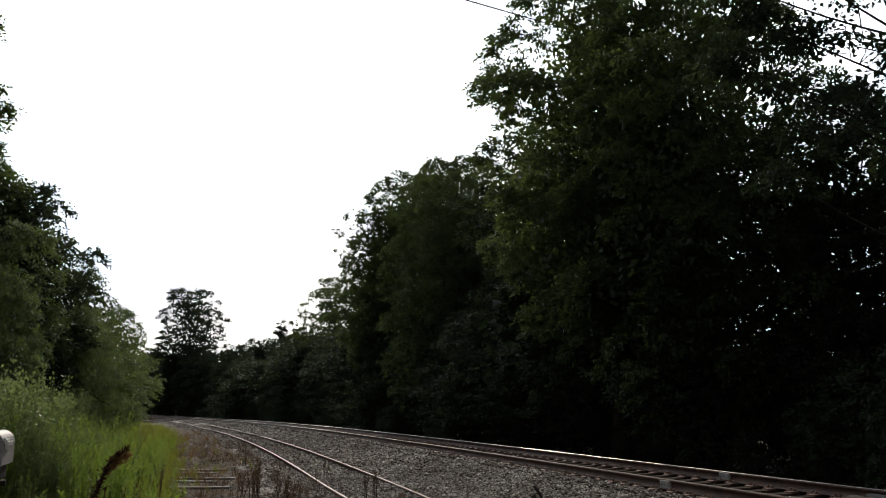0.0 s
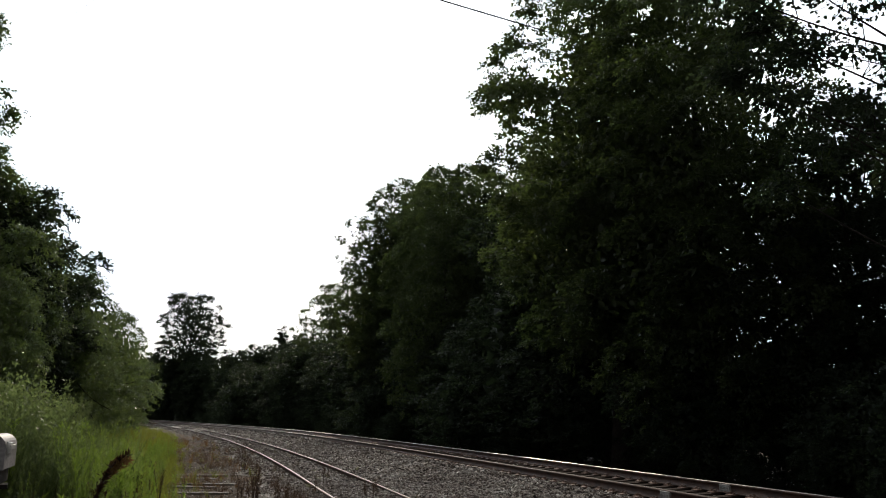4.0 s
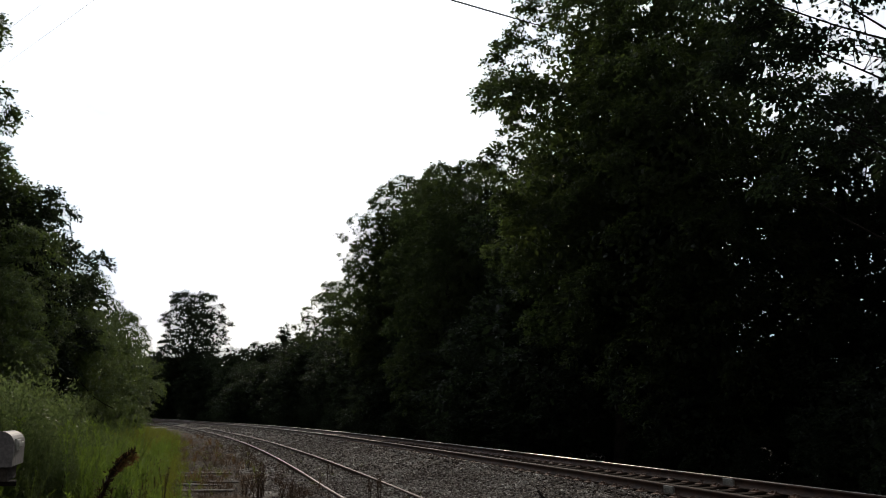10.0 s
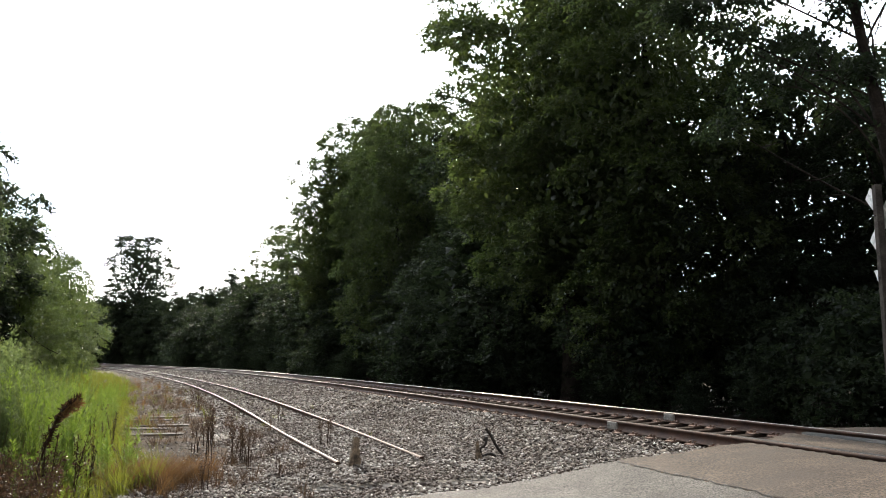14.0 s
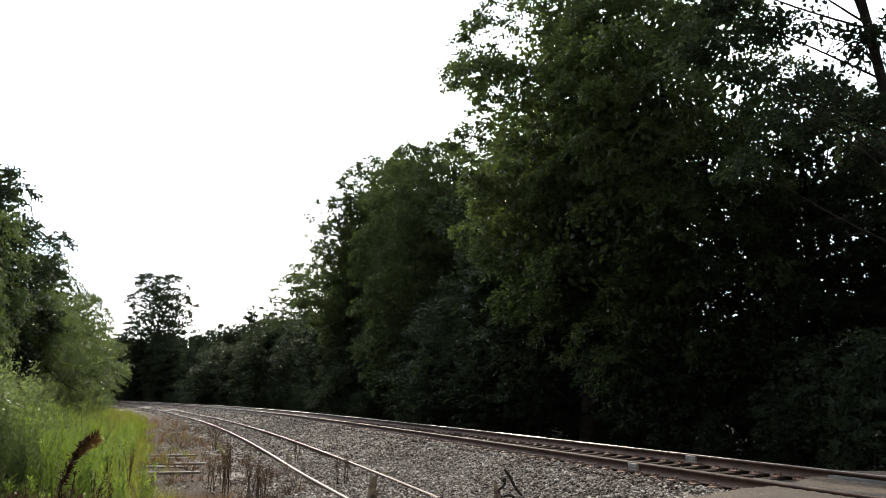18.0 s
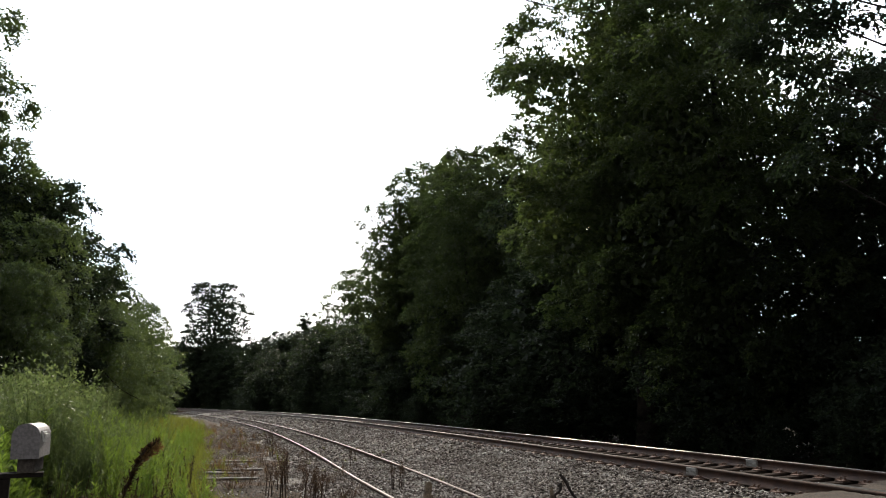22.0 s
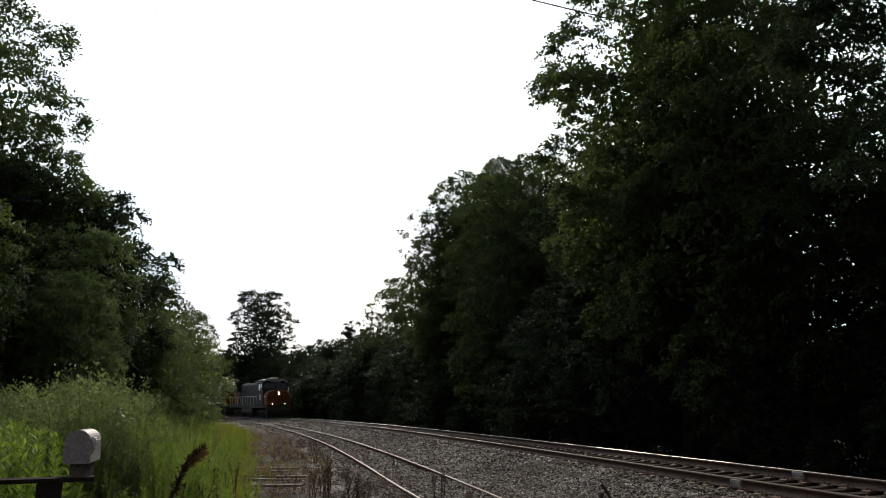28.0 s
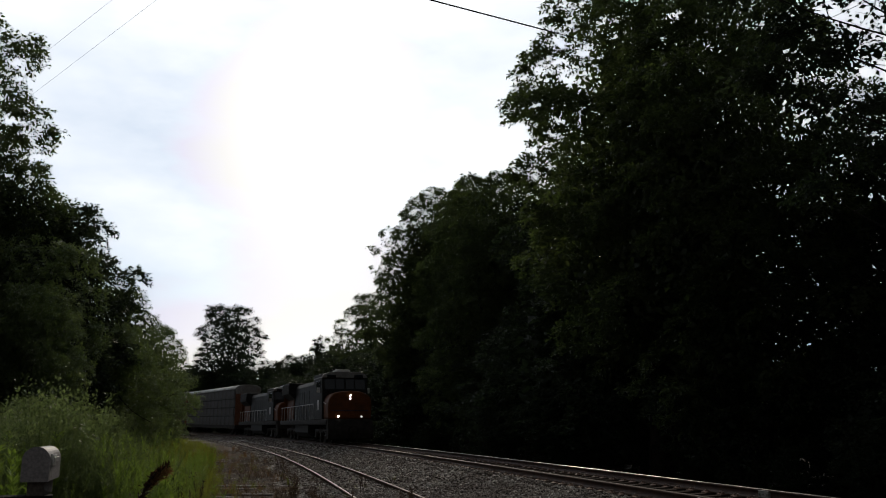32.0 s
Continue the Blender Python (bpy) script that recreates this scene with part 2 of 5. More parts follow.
def rod(bm, a, b, r0, r1=None, n=8):
    """A round bar from a to b."""
    a, b = Vector(a), Vector(b)
    d = b - a
    q = d.to_track_quat("Z", "Y").to_matrix().to_4x4()
    bmesh.ops.create_cone(bm, cap_ends=True, segments=n, radius1=r0, radius2=r0 if r1 is None else r1, depth=d.length,
                          matrix=Matrix.Translation((a + b) / 2) @ q)
    return bm


def rods(*args, n=8):
    bm = bmesh.new()
    for a in args:
        rod(bm, *a, n=n)
    return bm


def tube(points, radii, n=7):
    """Arrays of a tapering tube along a line of points."""
    P = np.asarray(points, float)
    T = np.gradient(P, axis=0)
    T /= np.linalg.norm(T, axis=1)[:, None] + 1e-9
    ref = np.array([0.31, 0.22, 0.92]) if abs(T[0, 2]) < 0.8 else np.array([1.0, 0.13, 0.05])
    A = np.cross(T, ref)
    A /= np.linalg.norm(A, axis=1)[:, None]
    B = np.cross(T, A)
    ang = np.linspace(0, 2 * np.pi, n, endpoint=False)
    V = P[:, None, :] + np.asarray(radii)[:, None, None] * (np.cos(ang)[None, :, None] * A[:, None, :] + np.sin(ang)[None, :, None] * B[:, None, :])
    k = np.arange(len(P) - 1)[:, None] * n + np.arange(n)[None, :]
    k2 = np.arange(len(P) - 1)[:, None] * n + (np.arange(n)[None, :] + 1) % n
    F = np.stack([k, k2, k2 + n, k + n], -1).reshape(-1, 4)
    return V.reshape(-1, 3), F


def joined(pieces):
    V, F, o = [], [], 0
    for v, f in pieces:
        V.append(v)
        F.append(f + o)
        o += len(v)
    return np.concatenate(V), np.concatenate(F)


def leaves(P, D, N, length, width, fold=0.25):
    """Folded leaves: base point, direction of the midrib, side normal; two triangles each."""
    D = D / (np.linalg.norm(D, axis=1)[:, None] + 1e-9)
    S = np.cross(D, N)
    S /= np.linalg.norm(S, axis=1)[:, None] + 1e-9
    U = np.cross(S, D)
    L, W_ = np.asarray(length).reshape(-1, 1), np.asarray(width).reshape(-1, 1)
    mid = P + D * L * 0.45 + U * W_ * fold
    V = np.stack([P, mid + S * W_ * 0.5, P + D * L, mid - S * W_ * 0.5], 1).reshape(-1, 3)
    i = np.arange(len(P))[:, None] * 4
    F = np.concatenate([i + [[0, 1, 2]], i + [[0, 2, 3]]], 1).reshape(-1, 3)
    return V, F


# ---- plan of the tracks ----
MAIN_PTS = [(16.0, -22.0), (8.65, 0.0), (5.51, 9.6), (4.29, 13.3), (2.67, 18.25), (0.12, 25.65), (-3.6, 35.5), (-10.2, 52.2), (-14.0, 60.3), (-25.8, 86.5),
            (-46.0, 119.0), (-64.0, 141.0)]
SIDE_PTS = [(-0.92, 13.2), (-2.2, 17.1), (-4.07, 22.4), (-6.2, 29.1), (-9.0, 37.2), (-13.0, 47.6), (-18.0, 59.7), (-24.9, 75.3), (-34.0, 94.0), (-45.6, 114.5)]
MAIN_FIT = np.polyfit([p[1] for p in MAIN_PTS], [p[0] for p in MAIN_PTS], 4)
SIDE_FIT = np.polyfit([p[1] for p in SIDE_PTS], [p[0] for p in SIDE_PTS], 3)


def line_of(fit, y0, y1, step=0.5):
    y = np.arange(y0, y1, step)
    return np.stack([np.polyval(fit, y), y], 1)


MAIN = line_of(MAIN_FIT, -30, 150)
_t = (MAIN[-1] - MAIN[-2]) / np.linalg.norm(MAIN[-1] - MAIN[-2])
MAIN = np.concatenate([MAIN, MAIN[-1] + _t * np.arange(1, 460, 0.6)[:, None]])
SIDE = line_of(SIDE_FIT, 13.0, 113)
_seg = np.linalg.norm(np.diff(MAIN, axis=0), axis=1)
MAIN_S = np.concatenate([[0], np.cumsum(_seg)])
SIDE_S = np.concatenate([[0], np.cumsum(np.linalg.norm(np.diff(SIDE, axis=0), axis=1))])
NEAR_TOP, FAR_TOP, SIDE_TOP = 0.58, 0.63, 0.14


def climb(y):
    return 0.00016 * np.clip(np.asarray(y, float) - 88, 0, 55) ** 2


def side_top(y):
    return SIDE_TOP + 0.28 * np.clip((np.asarray(y, float) - 68) / 45, 0, 1)


def on_line(L, S, s):
    """Place and left-hand normal on a line at the length s."""
    x, y = np.interp(s, S, L[:, 0]), np.interp(s, S, L[:, 1])
    x2, y2 = np.interp(s + 0.3, S, L[:, 0]), np.interp(s + 0.3, S, L[:, 1])
    x1, y1 = np.interp(s - 0.3, S, L[:, 0]), np.interp(s - 0.3, S, L[:, 1])
    d = np.stack([x2 - x1, y2 - y1], -1)
    d = d / np.linalg.norm(d, axis=-1)[..., None]
    return np.stack([x, y], -1), d


def offset_to(L, x, y):
    """Signed distance from a line (right positive) of points, by the nearest vertex."""
    T = np.gradient(L, axis=0)
    T /= np.linalg.norm(T, axis=1)[:, None]
    out = np.empty(x.shape)
    flat = np.stack([x.ravel(), y.ravel()], 1)
    res = np.empty(len(flat))
    for k in range(0, len(flat), 4000):
        q = flat[k:k + 4000]
        d2 = ((q[:, None, :] - L[None, ::2, :]) ** 2).sum(-1)
        j = d2.argmin(1) * 2
        e = q - L[j]
        res[k:k + 4000] = e[:, 0] * T[j, 1] - e[:, 1] * T[j, 0]
        along = np.abs(e[:, 0] * T[j, 0] + e[:, 1] * T[j, 1])
        far_ = along > 1.5
        res[k:k + 4000][far_] = np.sign(res[k:k + 4000][far_] + 1e-9) * np.hypot(*e[far_].T)
    out.ravel()[:] = res
    return out


# near edge of the paved road, then its far side beyond the rails
ROAD = [(-30.0, 3.0), (-7.0, 7.2), (-3.4, 8.9), (-1.3, 9.95), (-0.6, 10.4), (0.1, 10.85), (0.85, 11.15), (1.55, 11.15), (2.15, 11.2), (3.0, 10.97), (3.6, 11.1), (4.3, 11.5), (5.3, 12.9), (6.2, 12.75), (9.0, 13.9), (16.0, 18.0),
        (40.0, 30.0), (46.0, 20.0), (20.0, 4.5), (10.5, 2.0), (8.0, -2.0), (6.0, -12.0), (-30.0, -12.0)]


def smooth(a, b, v):
    t = np.clip((v - a) / (b - a), 0, 1)
    return t * t * (3 - 2 * t)


def wobble(x, y, f, seed=0.0):
    """Cheap smooth unevenness."""
    return (np.sin(x * f + 1.3 + seed) * np.cos(y * f * 0.87 + seed * 2.1) + 0.6 * np.sin(x * f * 2.3 - y * f * 1.9 + seed)
            + 0.35 * np.cos(x * f * 4.1 + y * f * 3.7 + seed)) / 1.95


def ground_z(x, y):
    x, y = np.asarray(x, float), np.asarray(y, float)
    shape = np.broadcast(x, y).shape
    x, y = np.broadcast_to(x, shape).copy(), np.broadcast_to(y, shape).copy()
    near = (x > -560) & (x < 160) & (y > -60) & (y < 560)
    z = np.full(shape, -0.25)
    if near.any():
        om, os_ = offset_to(MAIN, x[near], y[near]), offset_to(SIDE, x[near], y[near])
        top = 0.3 + climb(y[near])
        yard = 0.03 * wobble(x[near], y[near], 0.9) + np.maximum(side_top(y[near]) - SIDE_TOP, 0) * smooth(6, 1, np.abs(os_))
        yard = yard + 0.075 * smooth(1.9, 1.0, np.abs(os_)) * smooth(26, 18, y[near])
        left = smooth(-1.55, -3.0, om)
        right = smooth(1.55, 3.6, om)
        zz = (top + 0.065 * smooth(1.5, 1.2, np.abs(om))) * (1 - left) + yard * left
        zz = zz * (1 - right) + (-0.35) * right
        zz += 0.12 * smooth(-3, -9, os_) * smooth(10, 16, y[near])
        z[near] = zz
    return z


def road_z(x, y):
    om = offset_to(MAIN, x, y)
    z = 0.035 + 0.5 * smooth(-4.6, -1.15, om)
    z = np.where(om > 0.85, 0.585 - 0.45 * smooth(1.6, 6.0, om), z)
    return z + 0.008 * wobble(x, y, 1.1)


def inside(poly, x, y):
    r = np.zeros(x.shape, bool)
    j = len(poly) - 1
    for i in range(len(poly)):
        (xi, yi), (xj, yj) = poly[i], poly[j]
        c = ((yi > y) != (yj > y)) & (x < (xj - xi) * (y - yi) / (yj - yi + 1e-12) + xi)
        r ^= c
        j = i
    return r


def axis(lo, fine_lo, fine_hi, hi, step, far_steps=14):
    a = fine_lo - np.geomspace(step * 2, fine_lo - lo, far_steps)[::-1]
    b = fine_hi + np.geomspace(step * 2, hi - fine_hi, far_steps)
    return np.concatenate([a, np.arange(fine_lo, fine_hi + 1e-6, step), b])


def sheet(name, xs, ys, zfun, mats, index=None, keep=None):
    X, Y = np.meshgrid(xs, ys)
    Z = zfun(X, Y)
    V = np.stack([X, Y, Z], -1).reshape(-1, 3)
    nx, ny = len(xs), len(ys)
    k = (np.arange(ny - 1)[:, None] * nx + np.arange(nx - 1)[None, :]).ravel()
    F = np.stack([k, k + 1, k + 1 + nx, k + nx], 1)
    if keep is not None:
        F = F[keep(V[F].mean(1))]
    idx = index(V[F].mean(1)) if index else None
    return mesh_of(name, V, F, mats, idx, smooth=True)


# ground: soil, ballast and grass show by where they lie
def ground_material():
    m, n, l, b = material("ground_gravel_and_soil", 0.9)
    vor = n.new("ShaderNodeTexVoronoi")
    tc = n.new("ShaderNodeTexCoord")
    vor.inputs["Scale"].default_value = 12.0
    l.new(tc.outputs["Object"], vor.inputs["Vector"])
    bw = n.new("ShaderNodeRGBToBW")
    l.new(vor.outputs["Color"], bw.inputs["Color"])
    r = ramp(n, [(0.0, (0.06, 0.053, 0.046)), (0.5, (0.2, 0.182, 0.162)), (1.0, (0.42, 0.39, 0.35))])
    l.new(bw.outputs[0], r.inputs["Fac"])
    big = noise_tex(n, l, 0.6, 5.0)
    gr = ramp(n, [(0.35, (0.7, 0.66, 0.62)), (0.7, (1.1, 1.08, 1.05))])
    l.new(big.outputs["Fac"], gr.inputs["Fac"])
    l.new(mixed(n, l, r.outputs["Color"], gr.outputs["Color"], 1.0, "MULTIPLY"), b.inputs["Base Color"])
    bumped(n, l, b, vor.outputs["Distance"], 1.0, 0.07)
    return m


M_BALLAST = ground_material()
M_FIELD = surface("weedy_soil", (0.032, 0.022, 0.015), (0.085, 0.06, 0.04), 1.6, 16.0, 0.95, bump=1.0, depth=0.06, stain=(0.1, 0.055, 0.03), speck=(0.4, 1.5))
matte(M_FIELD)
M_DUFF = surface("leaf_litter", (0.03, 0.025, 0.015), (0.07, 0.055, 0.035), 1.2, 20.0, 0.95, bump=0.6, depth=0.04)
matte(M_DUFF)


def ground_index(c):
    om, os_ = offset_to(MAIN, c[:, 0], c[:, 1]), offset_to(SIDE, c[:, 0], c[:, 1])
    edge = -2.0 + 0.6 * wobble(c[:, 0], c[:, 1], 0.7)
    idx = np.where(os_ < edge, 1, 0)
    near = (c[:, 1] < 13.6) & (c[:, 0] > -3.4 + 0.5 * wobble(c[:, 0], c[:, 1], 1.5)) | (c[:, 1] < 9.0)
    idx = np.where(near & (om < 0), 0, idx)
    far_ = (c[:, 0] > 150) | (c[:, 0] < -550) | (c[:, 1] > 550) | (c[:, 1] < -35)
    return np.where((om > 3.4) | far_, 2, idx)


gx, gy = axis(-2500, -42, 24, 2500, 0.3), axis(-2500, 2, 75, 2500, 0.3)
tagged(part("ground", sheet("ground", gx, gy, ground_z, [M_BALLAST, M_FIELD, M_DUFF], ground_index), None), "grey gravel yard with weedy soil beside the rails", "ground", kind="structure")


def road_index(c):
    om = offset_to(MAIN, c[:, 0], c[:, 1])
    return np.where(om > -2.62, 1, 0)


def road_keep(c):
    om = offset_to(MAIN, c[:, 0], c[:, 1])
    jag = 0.06 * wobble(c[:, 0], c[:, 1], 5.0)
    slot = (np.abs(om + 0.69) < 0.14) | (np.abs(om - 0.69) < 0.14)
    return inside(ROAD, c[:, 0] + jag, c[:, 1] + jag) & ~slot


road = part("road", sheet("road", np.arange(-14, 22, 0.07), np.arange(5.0, 20, 0.07), road_z, [M_ASPHALT, M_ASPHALT_TAN], road_index, road_keep), None)
tagged(road, "worn grey and tan asphalt level crossing", "road", kind="structure")


# ---- tracks ----
RAIL_PROFILE = [(-0.07, 0.0), (0.07, 0.0), (0.07, 0.012), (0.012, 0.035), (0.012, 0.118), (0.036, 0.126), (0.037, 0.15), (0.03, 0.162), (0.018, 0.168), (-0.018, 0.168),
                (-0.03, 0.162), (-0.037, 0.15), (-0.036, 0.126), (-0.012, 0.118), (-0.012, 0.035), (-0.07, 0.012)]


def rail_mesh(name, L, S, s0, s1, off, top, head, step=0.6, bright=(8,)):
    s = np.arange(s0, s1, step)
    p, d = on_line(L, S, s)
    nrm = np.stack([d[:, 1], -d[:, 0]], 1)
    zt = top(p[:, 1])
    prof = np.array(RAIL_PROFILE)
    V = np.empty((len(s), len(prof), 3))
    shift = np.asarray(off(s) if callable(off) else np.full(len(s), off))
    V[:, :, :2] = p[:, None, :] + nrm[:, None, :] * (shift[:, None] + prof[None, :, 0])[:, :, None]
    V[:, :, 2] = zt[:, None] - 0.168 + prof[None, :, 1]
    n = len(prof)
    k = np.arange(len(s) - 1)[:, None] * n + np.arange(n)[None, :]
    k2 = np.arange(len(s) - 1)[:, None] * n + (np.arange(n)[None, :] + 1) % n
    F = np.stack([k, k + n, k2 + n, k2], -1).reshape(-1, 4)
    idx = np.tile([1 if i in bright else 0 for i in range(n)], len(s) - 1)
    cap = np.array([np.arange(n)[::-1], np.arange(n) + (len(s) - 1) * n])
    me = mesh_of(name, V.reshape(-1, 3), [F, cap], [M_RUST, head], np.concatenate([idx, [0, 0]]))
    return me


def empty(name, label, category, group="", kind="", at=(0, 0, 0)):
    e = new(name)
    e.location = at
    return tagged(e, label, category, group, kind)


main_track = empty("main_track", "curved main line with shiny rails on dark wooden ties", "railway track")
part("rail", rail_mesh("rail", MAIN, MAIN_S, 4, MAIN_S[-1] - 4, -0.755, lambda y: NEAR_TOP + climb(y), M_RAILTOP_NEAR), None, main_track, "rusty rail with polished head")
part("rail", rail_mesh("rail", MAIN, MAIN_S, 4, MAIN_S[-1] - 4, 0.755, lambda y: FAR_TOP + climb(y), M_RAILTOP, bright=(8, 9)), None, main_track, "rusty rail with polished head")
siding = empty("siding_track", "short siding with dull rusty rails ending in the gravel", "railway track")
part("rail", rail_mesh("rail", SIDE, SIDE_S, 0.3, SIDE_S[-1] - 1, lambda q: -0.755 + 0.17 * np.clip(1 - q / 7, 0, 1) ** 1.5, side_top, M_RAILTOP_DULL), None, siding)
part("rail", rail_mesh("rail", SIDE, SIDE_S, 0.4, SIDE_S[-1] - 1, 0.755, side_top, M_RAILTOP_DULL), None, siding)


# ---- trees ----
def crown_mesh(name, seed, lobes, count, size, mat, clump=26, spread=0.3, shell=0.7, droop=0.35, cores=(), fill=0, fill_size=0.3, under=0.22):
    """Boughs like small cushions: leaves in flat drooping sprays over their upper and outer skin, deep shade between; a dense heart within."""
    rng = np.random.default_rng(seed)
    Lb = np.array(lobes)
    area = Lb[:, 3] * Lb[:, 4]
    n = max(1, count // clump)
    which = rng.choice(len(Lb), n, p=area / area.sum())
    away = Lb[which, :3] * np.array([1, 1, 0.0])
    away /= np.linalg.norm(away, axis=1)[:, None] + 0.4
    d = rng.normal(size=(n, 3)) + away * 0.55
    d[:, 2] = np.where(rng.random(n) < under, d[:, 2], np.abs(d[:, 2]))
    d /= np.linalg.norm(d, axis=1)[:, None]
    r = shell + (1.03 - shell) * rng.random(n) ** 0.6
    c = Lb[which, :3] + d * r[:, None] * np.stack([Lb[which, 3], Lb[which, 3], Lb[which, 4]], 1)
    flat = d * np.array([1, 1, 0.45]) + rng.normal(size=(n, 3)) * 0.25 - np.array([0, 0, 0.12])
    A = flat / np.linalg.norm(flat, axis=1)[:, None]
    S = np.cross(A, np.array([0, 0, 1.0]) + rng.normal(size=(n, 3)) * 0.25)
    S /= np.linalg.norm(S, axis=1)[:, None]
    U = np.cross(S, A)
    wide = spread * (0.6 + 0.7 * rng.random(n) ** 1.4)
    i = np.repeat(np.arange(n), clump)
    m = len(i)
    rho, phi = np.sqrt(rng.random(m)), rng.random(m) * 6.283
    pa, ps = 1.25 * rho * np.cos(phi), 0.9 * rho * np.sin(phi)
    pu = rng.normal(size=m) * 0.2 - droop * np.clip(pa, 0, 2) ** 2 - 0.3 * ps ** 2
    k = wide[i]
    P = c[i] + A[i] * (pa * k)[:, None] + S[i] * (ps * k)[:, None] + U[i] * (pu * k)[:, None]
    D = A[i] * 0.8 + S[i] * ps[:, None] + rng.normal(size=(m, 3)) * 0.55 - np.array([0, 0, droop])
    N = U[i] * 1.0 + A[i] * 0.25 + rng.normal(size=(m, 3)) * 0.5
    L = size * (0.6 + 0.8 * rng.random(m))
    V, F = leaves(P, D, N, L, L * 0.62)
    if fill:
        Cb = np.array(cores if len(cores) else lobes)
        vol = Cb[:, 3] * Cb[:, 4]
        w2 = rng.choice(len(Cb), fill, p=vol / vol.sum())
        e = rng.normal(size=(fill, 3))
        e /= np.linalg.norm(e, axis=1)[:, None]
        reach = (1.0 if len(cores) else 0.55) * rng.random(fill) ** 0.4
        Q = Cb[w2, :3] + e * reach[:, None] * np.stack([Cb[w2, 3], Cb[w2, 3], Cb[w2, 4]], 1)
        L2 = fill_size * (0.7 + 0.6 * rng.random(fill))
        V2, F2 = leaves(Q, rng.normal(size=Q.shape), rng.normal(size=Q.shape), L2, L2 * 0.7)
        F = np.concatenate([F, F2 + len(V)])
        V = np.concatenate([V, V2])
    return mesh_of(name, V, F, mat)


def trunk_mesh(name, seed, height, radius, lobes, lean=0.0, fork=0.35, limbs=7):
    rng = np.random.default_rng(seed)
    k = np.linspace(0, 1, 9)
    pts = np.stack([lean * height * k ** 1.5 + 0.15 * np.sin(k * 5 + seed), 0.15 * np.cos(k * 4 + seed) - 0.15, k * height * 0.85], 1)
    pieces = [tube(pts, radius * (1.25 - 0.15 * k) * (1 - 0.85 * k) + 0.02 + 0.25 * radius * np.exp(-k * 18), 9)]
    for i in range(limbs):
        lb = lobes[(i * 5) % len(lobes)]
        a = np.array([np.interp(fork + (0.8 - fork) * rng.random(), k, pts[:, j]) for j in range(3)])
        f = a[2] / height
        b = np.array(lb[:3]) + rng.normal(size=3) * 0.25 * lb[3]
        q = np.linspace(0, 1, 6)[:, None]
        mid = (a + b) / 2 + rng.normal(size=3) * 0.4 + [0, 0, -0.3]
        line = (1 - q) ** 2 * a + 2 * q * (1 - q) * mid + q ** 2 * b
        pieces.append(tube(line, radius * 0.4 * (1 - 0.85 * q[:, 0]) * (1 - 0.4 * f) + 0.012, 6))
        for j in range(3):
            c = line[2 + j]
            e = c + rng.normal(size=3) * lb[3] * 0.6
            pieces.append(tube(np.linspace(c, e, 4), radius * 0.14 * np.array([1, 0.7, 0.45, 0.2]) + 0.006, 5))
    V, F = joined(pieces)
    return mesh_of(name, V, F, M_BARK, smooth=True)


def lobes_of(seed, count, base, top, radius, big=0.24, squash=0.72, core=0.62, cone=False):
    """An uneven crown: boughs spiralling over a lumpy egg-shaped envelope, and the heart that they hide."""
    rng = np.random.default_rng(seed)
    out, cores = [], []

    def girth(k, a):
        w = (1.02 - k) ** 0.85 if cone else math.sin(math.pi * (0.14 + 0.76 * k)) ** 0.7
        return radius * w * (1 + 0.14 * math.sin(2 * a + seed + 5 * k) + 0.1 * math.sin(3 * a - 9 * k + seed * 1.7))

    for i in range(count):
        k = (i + 0.5) / count
        a = i * 2.4 + rng.random() * 0.9
        r = radius * big * (0.6 + 0.8 * rng.random()) * (1 - (0.7 if cone else 0.2) * k)
        d = max(0.0, girth(k, a) * (0.78 + 0.32 * rng.random()) - r * 0.55)
        z = min(base + (top - base) * k + (rng.random() - 0.5) * 0.06 * (top - base), top - r * squash * 0.9)
        out.append((d * math.cos(a), d * math.sin(a), z, r, r * squash))
    if core:
        n = 9
        for i in range(n):
            k = (i + 0.5) / n
            w = core * girth(k, 1.0)
            cores.append((0.0, 0.0, base + (top - base) * (0.05 + 0.82 * k), w, (top - base) / n * 0.9))
    return out, cores


def tree(name, label, seed, height, base, radius, count, size, mat, lobes=60, trunk=0.28, clump=26, spread=0.3, shell=0.7, lean=0.0, big=0.24, limbs=8, category="tree", fill=1500, fill_size=0.3, core=0.62, cone=False, under=0.22):
    t = empty(name, label, category)
    lb, cores = lobes_of(seed, lobes, base, height, radius, big, core=core, cone=cone)
    part("trunk", trunk_mesh("trunk", seed, height * 0.92, trunk, lb, lean, max(0.15, base / height * 0.8), limbs), None, t)
    part("crown", crown_mesh("crown", seed, lb, count, size, mat, clump, spread, shell, cores=cores, fill=fill, fill_size=fill_size, under=under), None, t)
    return t


class Grove:
    """Places one built tree many times."""

    def __init__(self, thing, height):
        self.thing, self.used, self.height = thing, False, height

    def put(self, x, y, height, rot=0.0, wide=1.0, label=""):
        k = height / self.height
        z = float(ground_z(np.array([x]), np.array([y]))[0]) - 0.04
        m = Matrix.LocRotScale((x, y, z), Euler((0, 0, radians(rot))), (k * wide, k * wide, k))
        if not self.used:
            self.used = True
            ob = self.thing
        else:
            ob = copy_thing(self.thing, Matrix.Identity(4))
        ob.matrix_basis = m
        return tagged(ob, label)


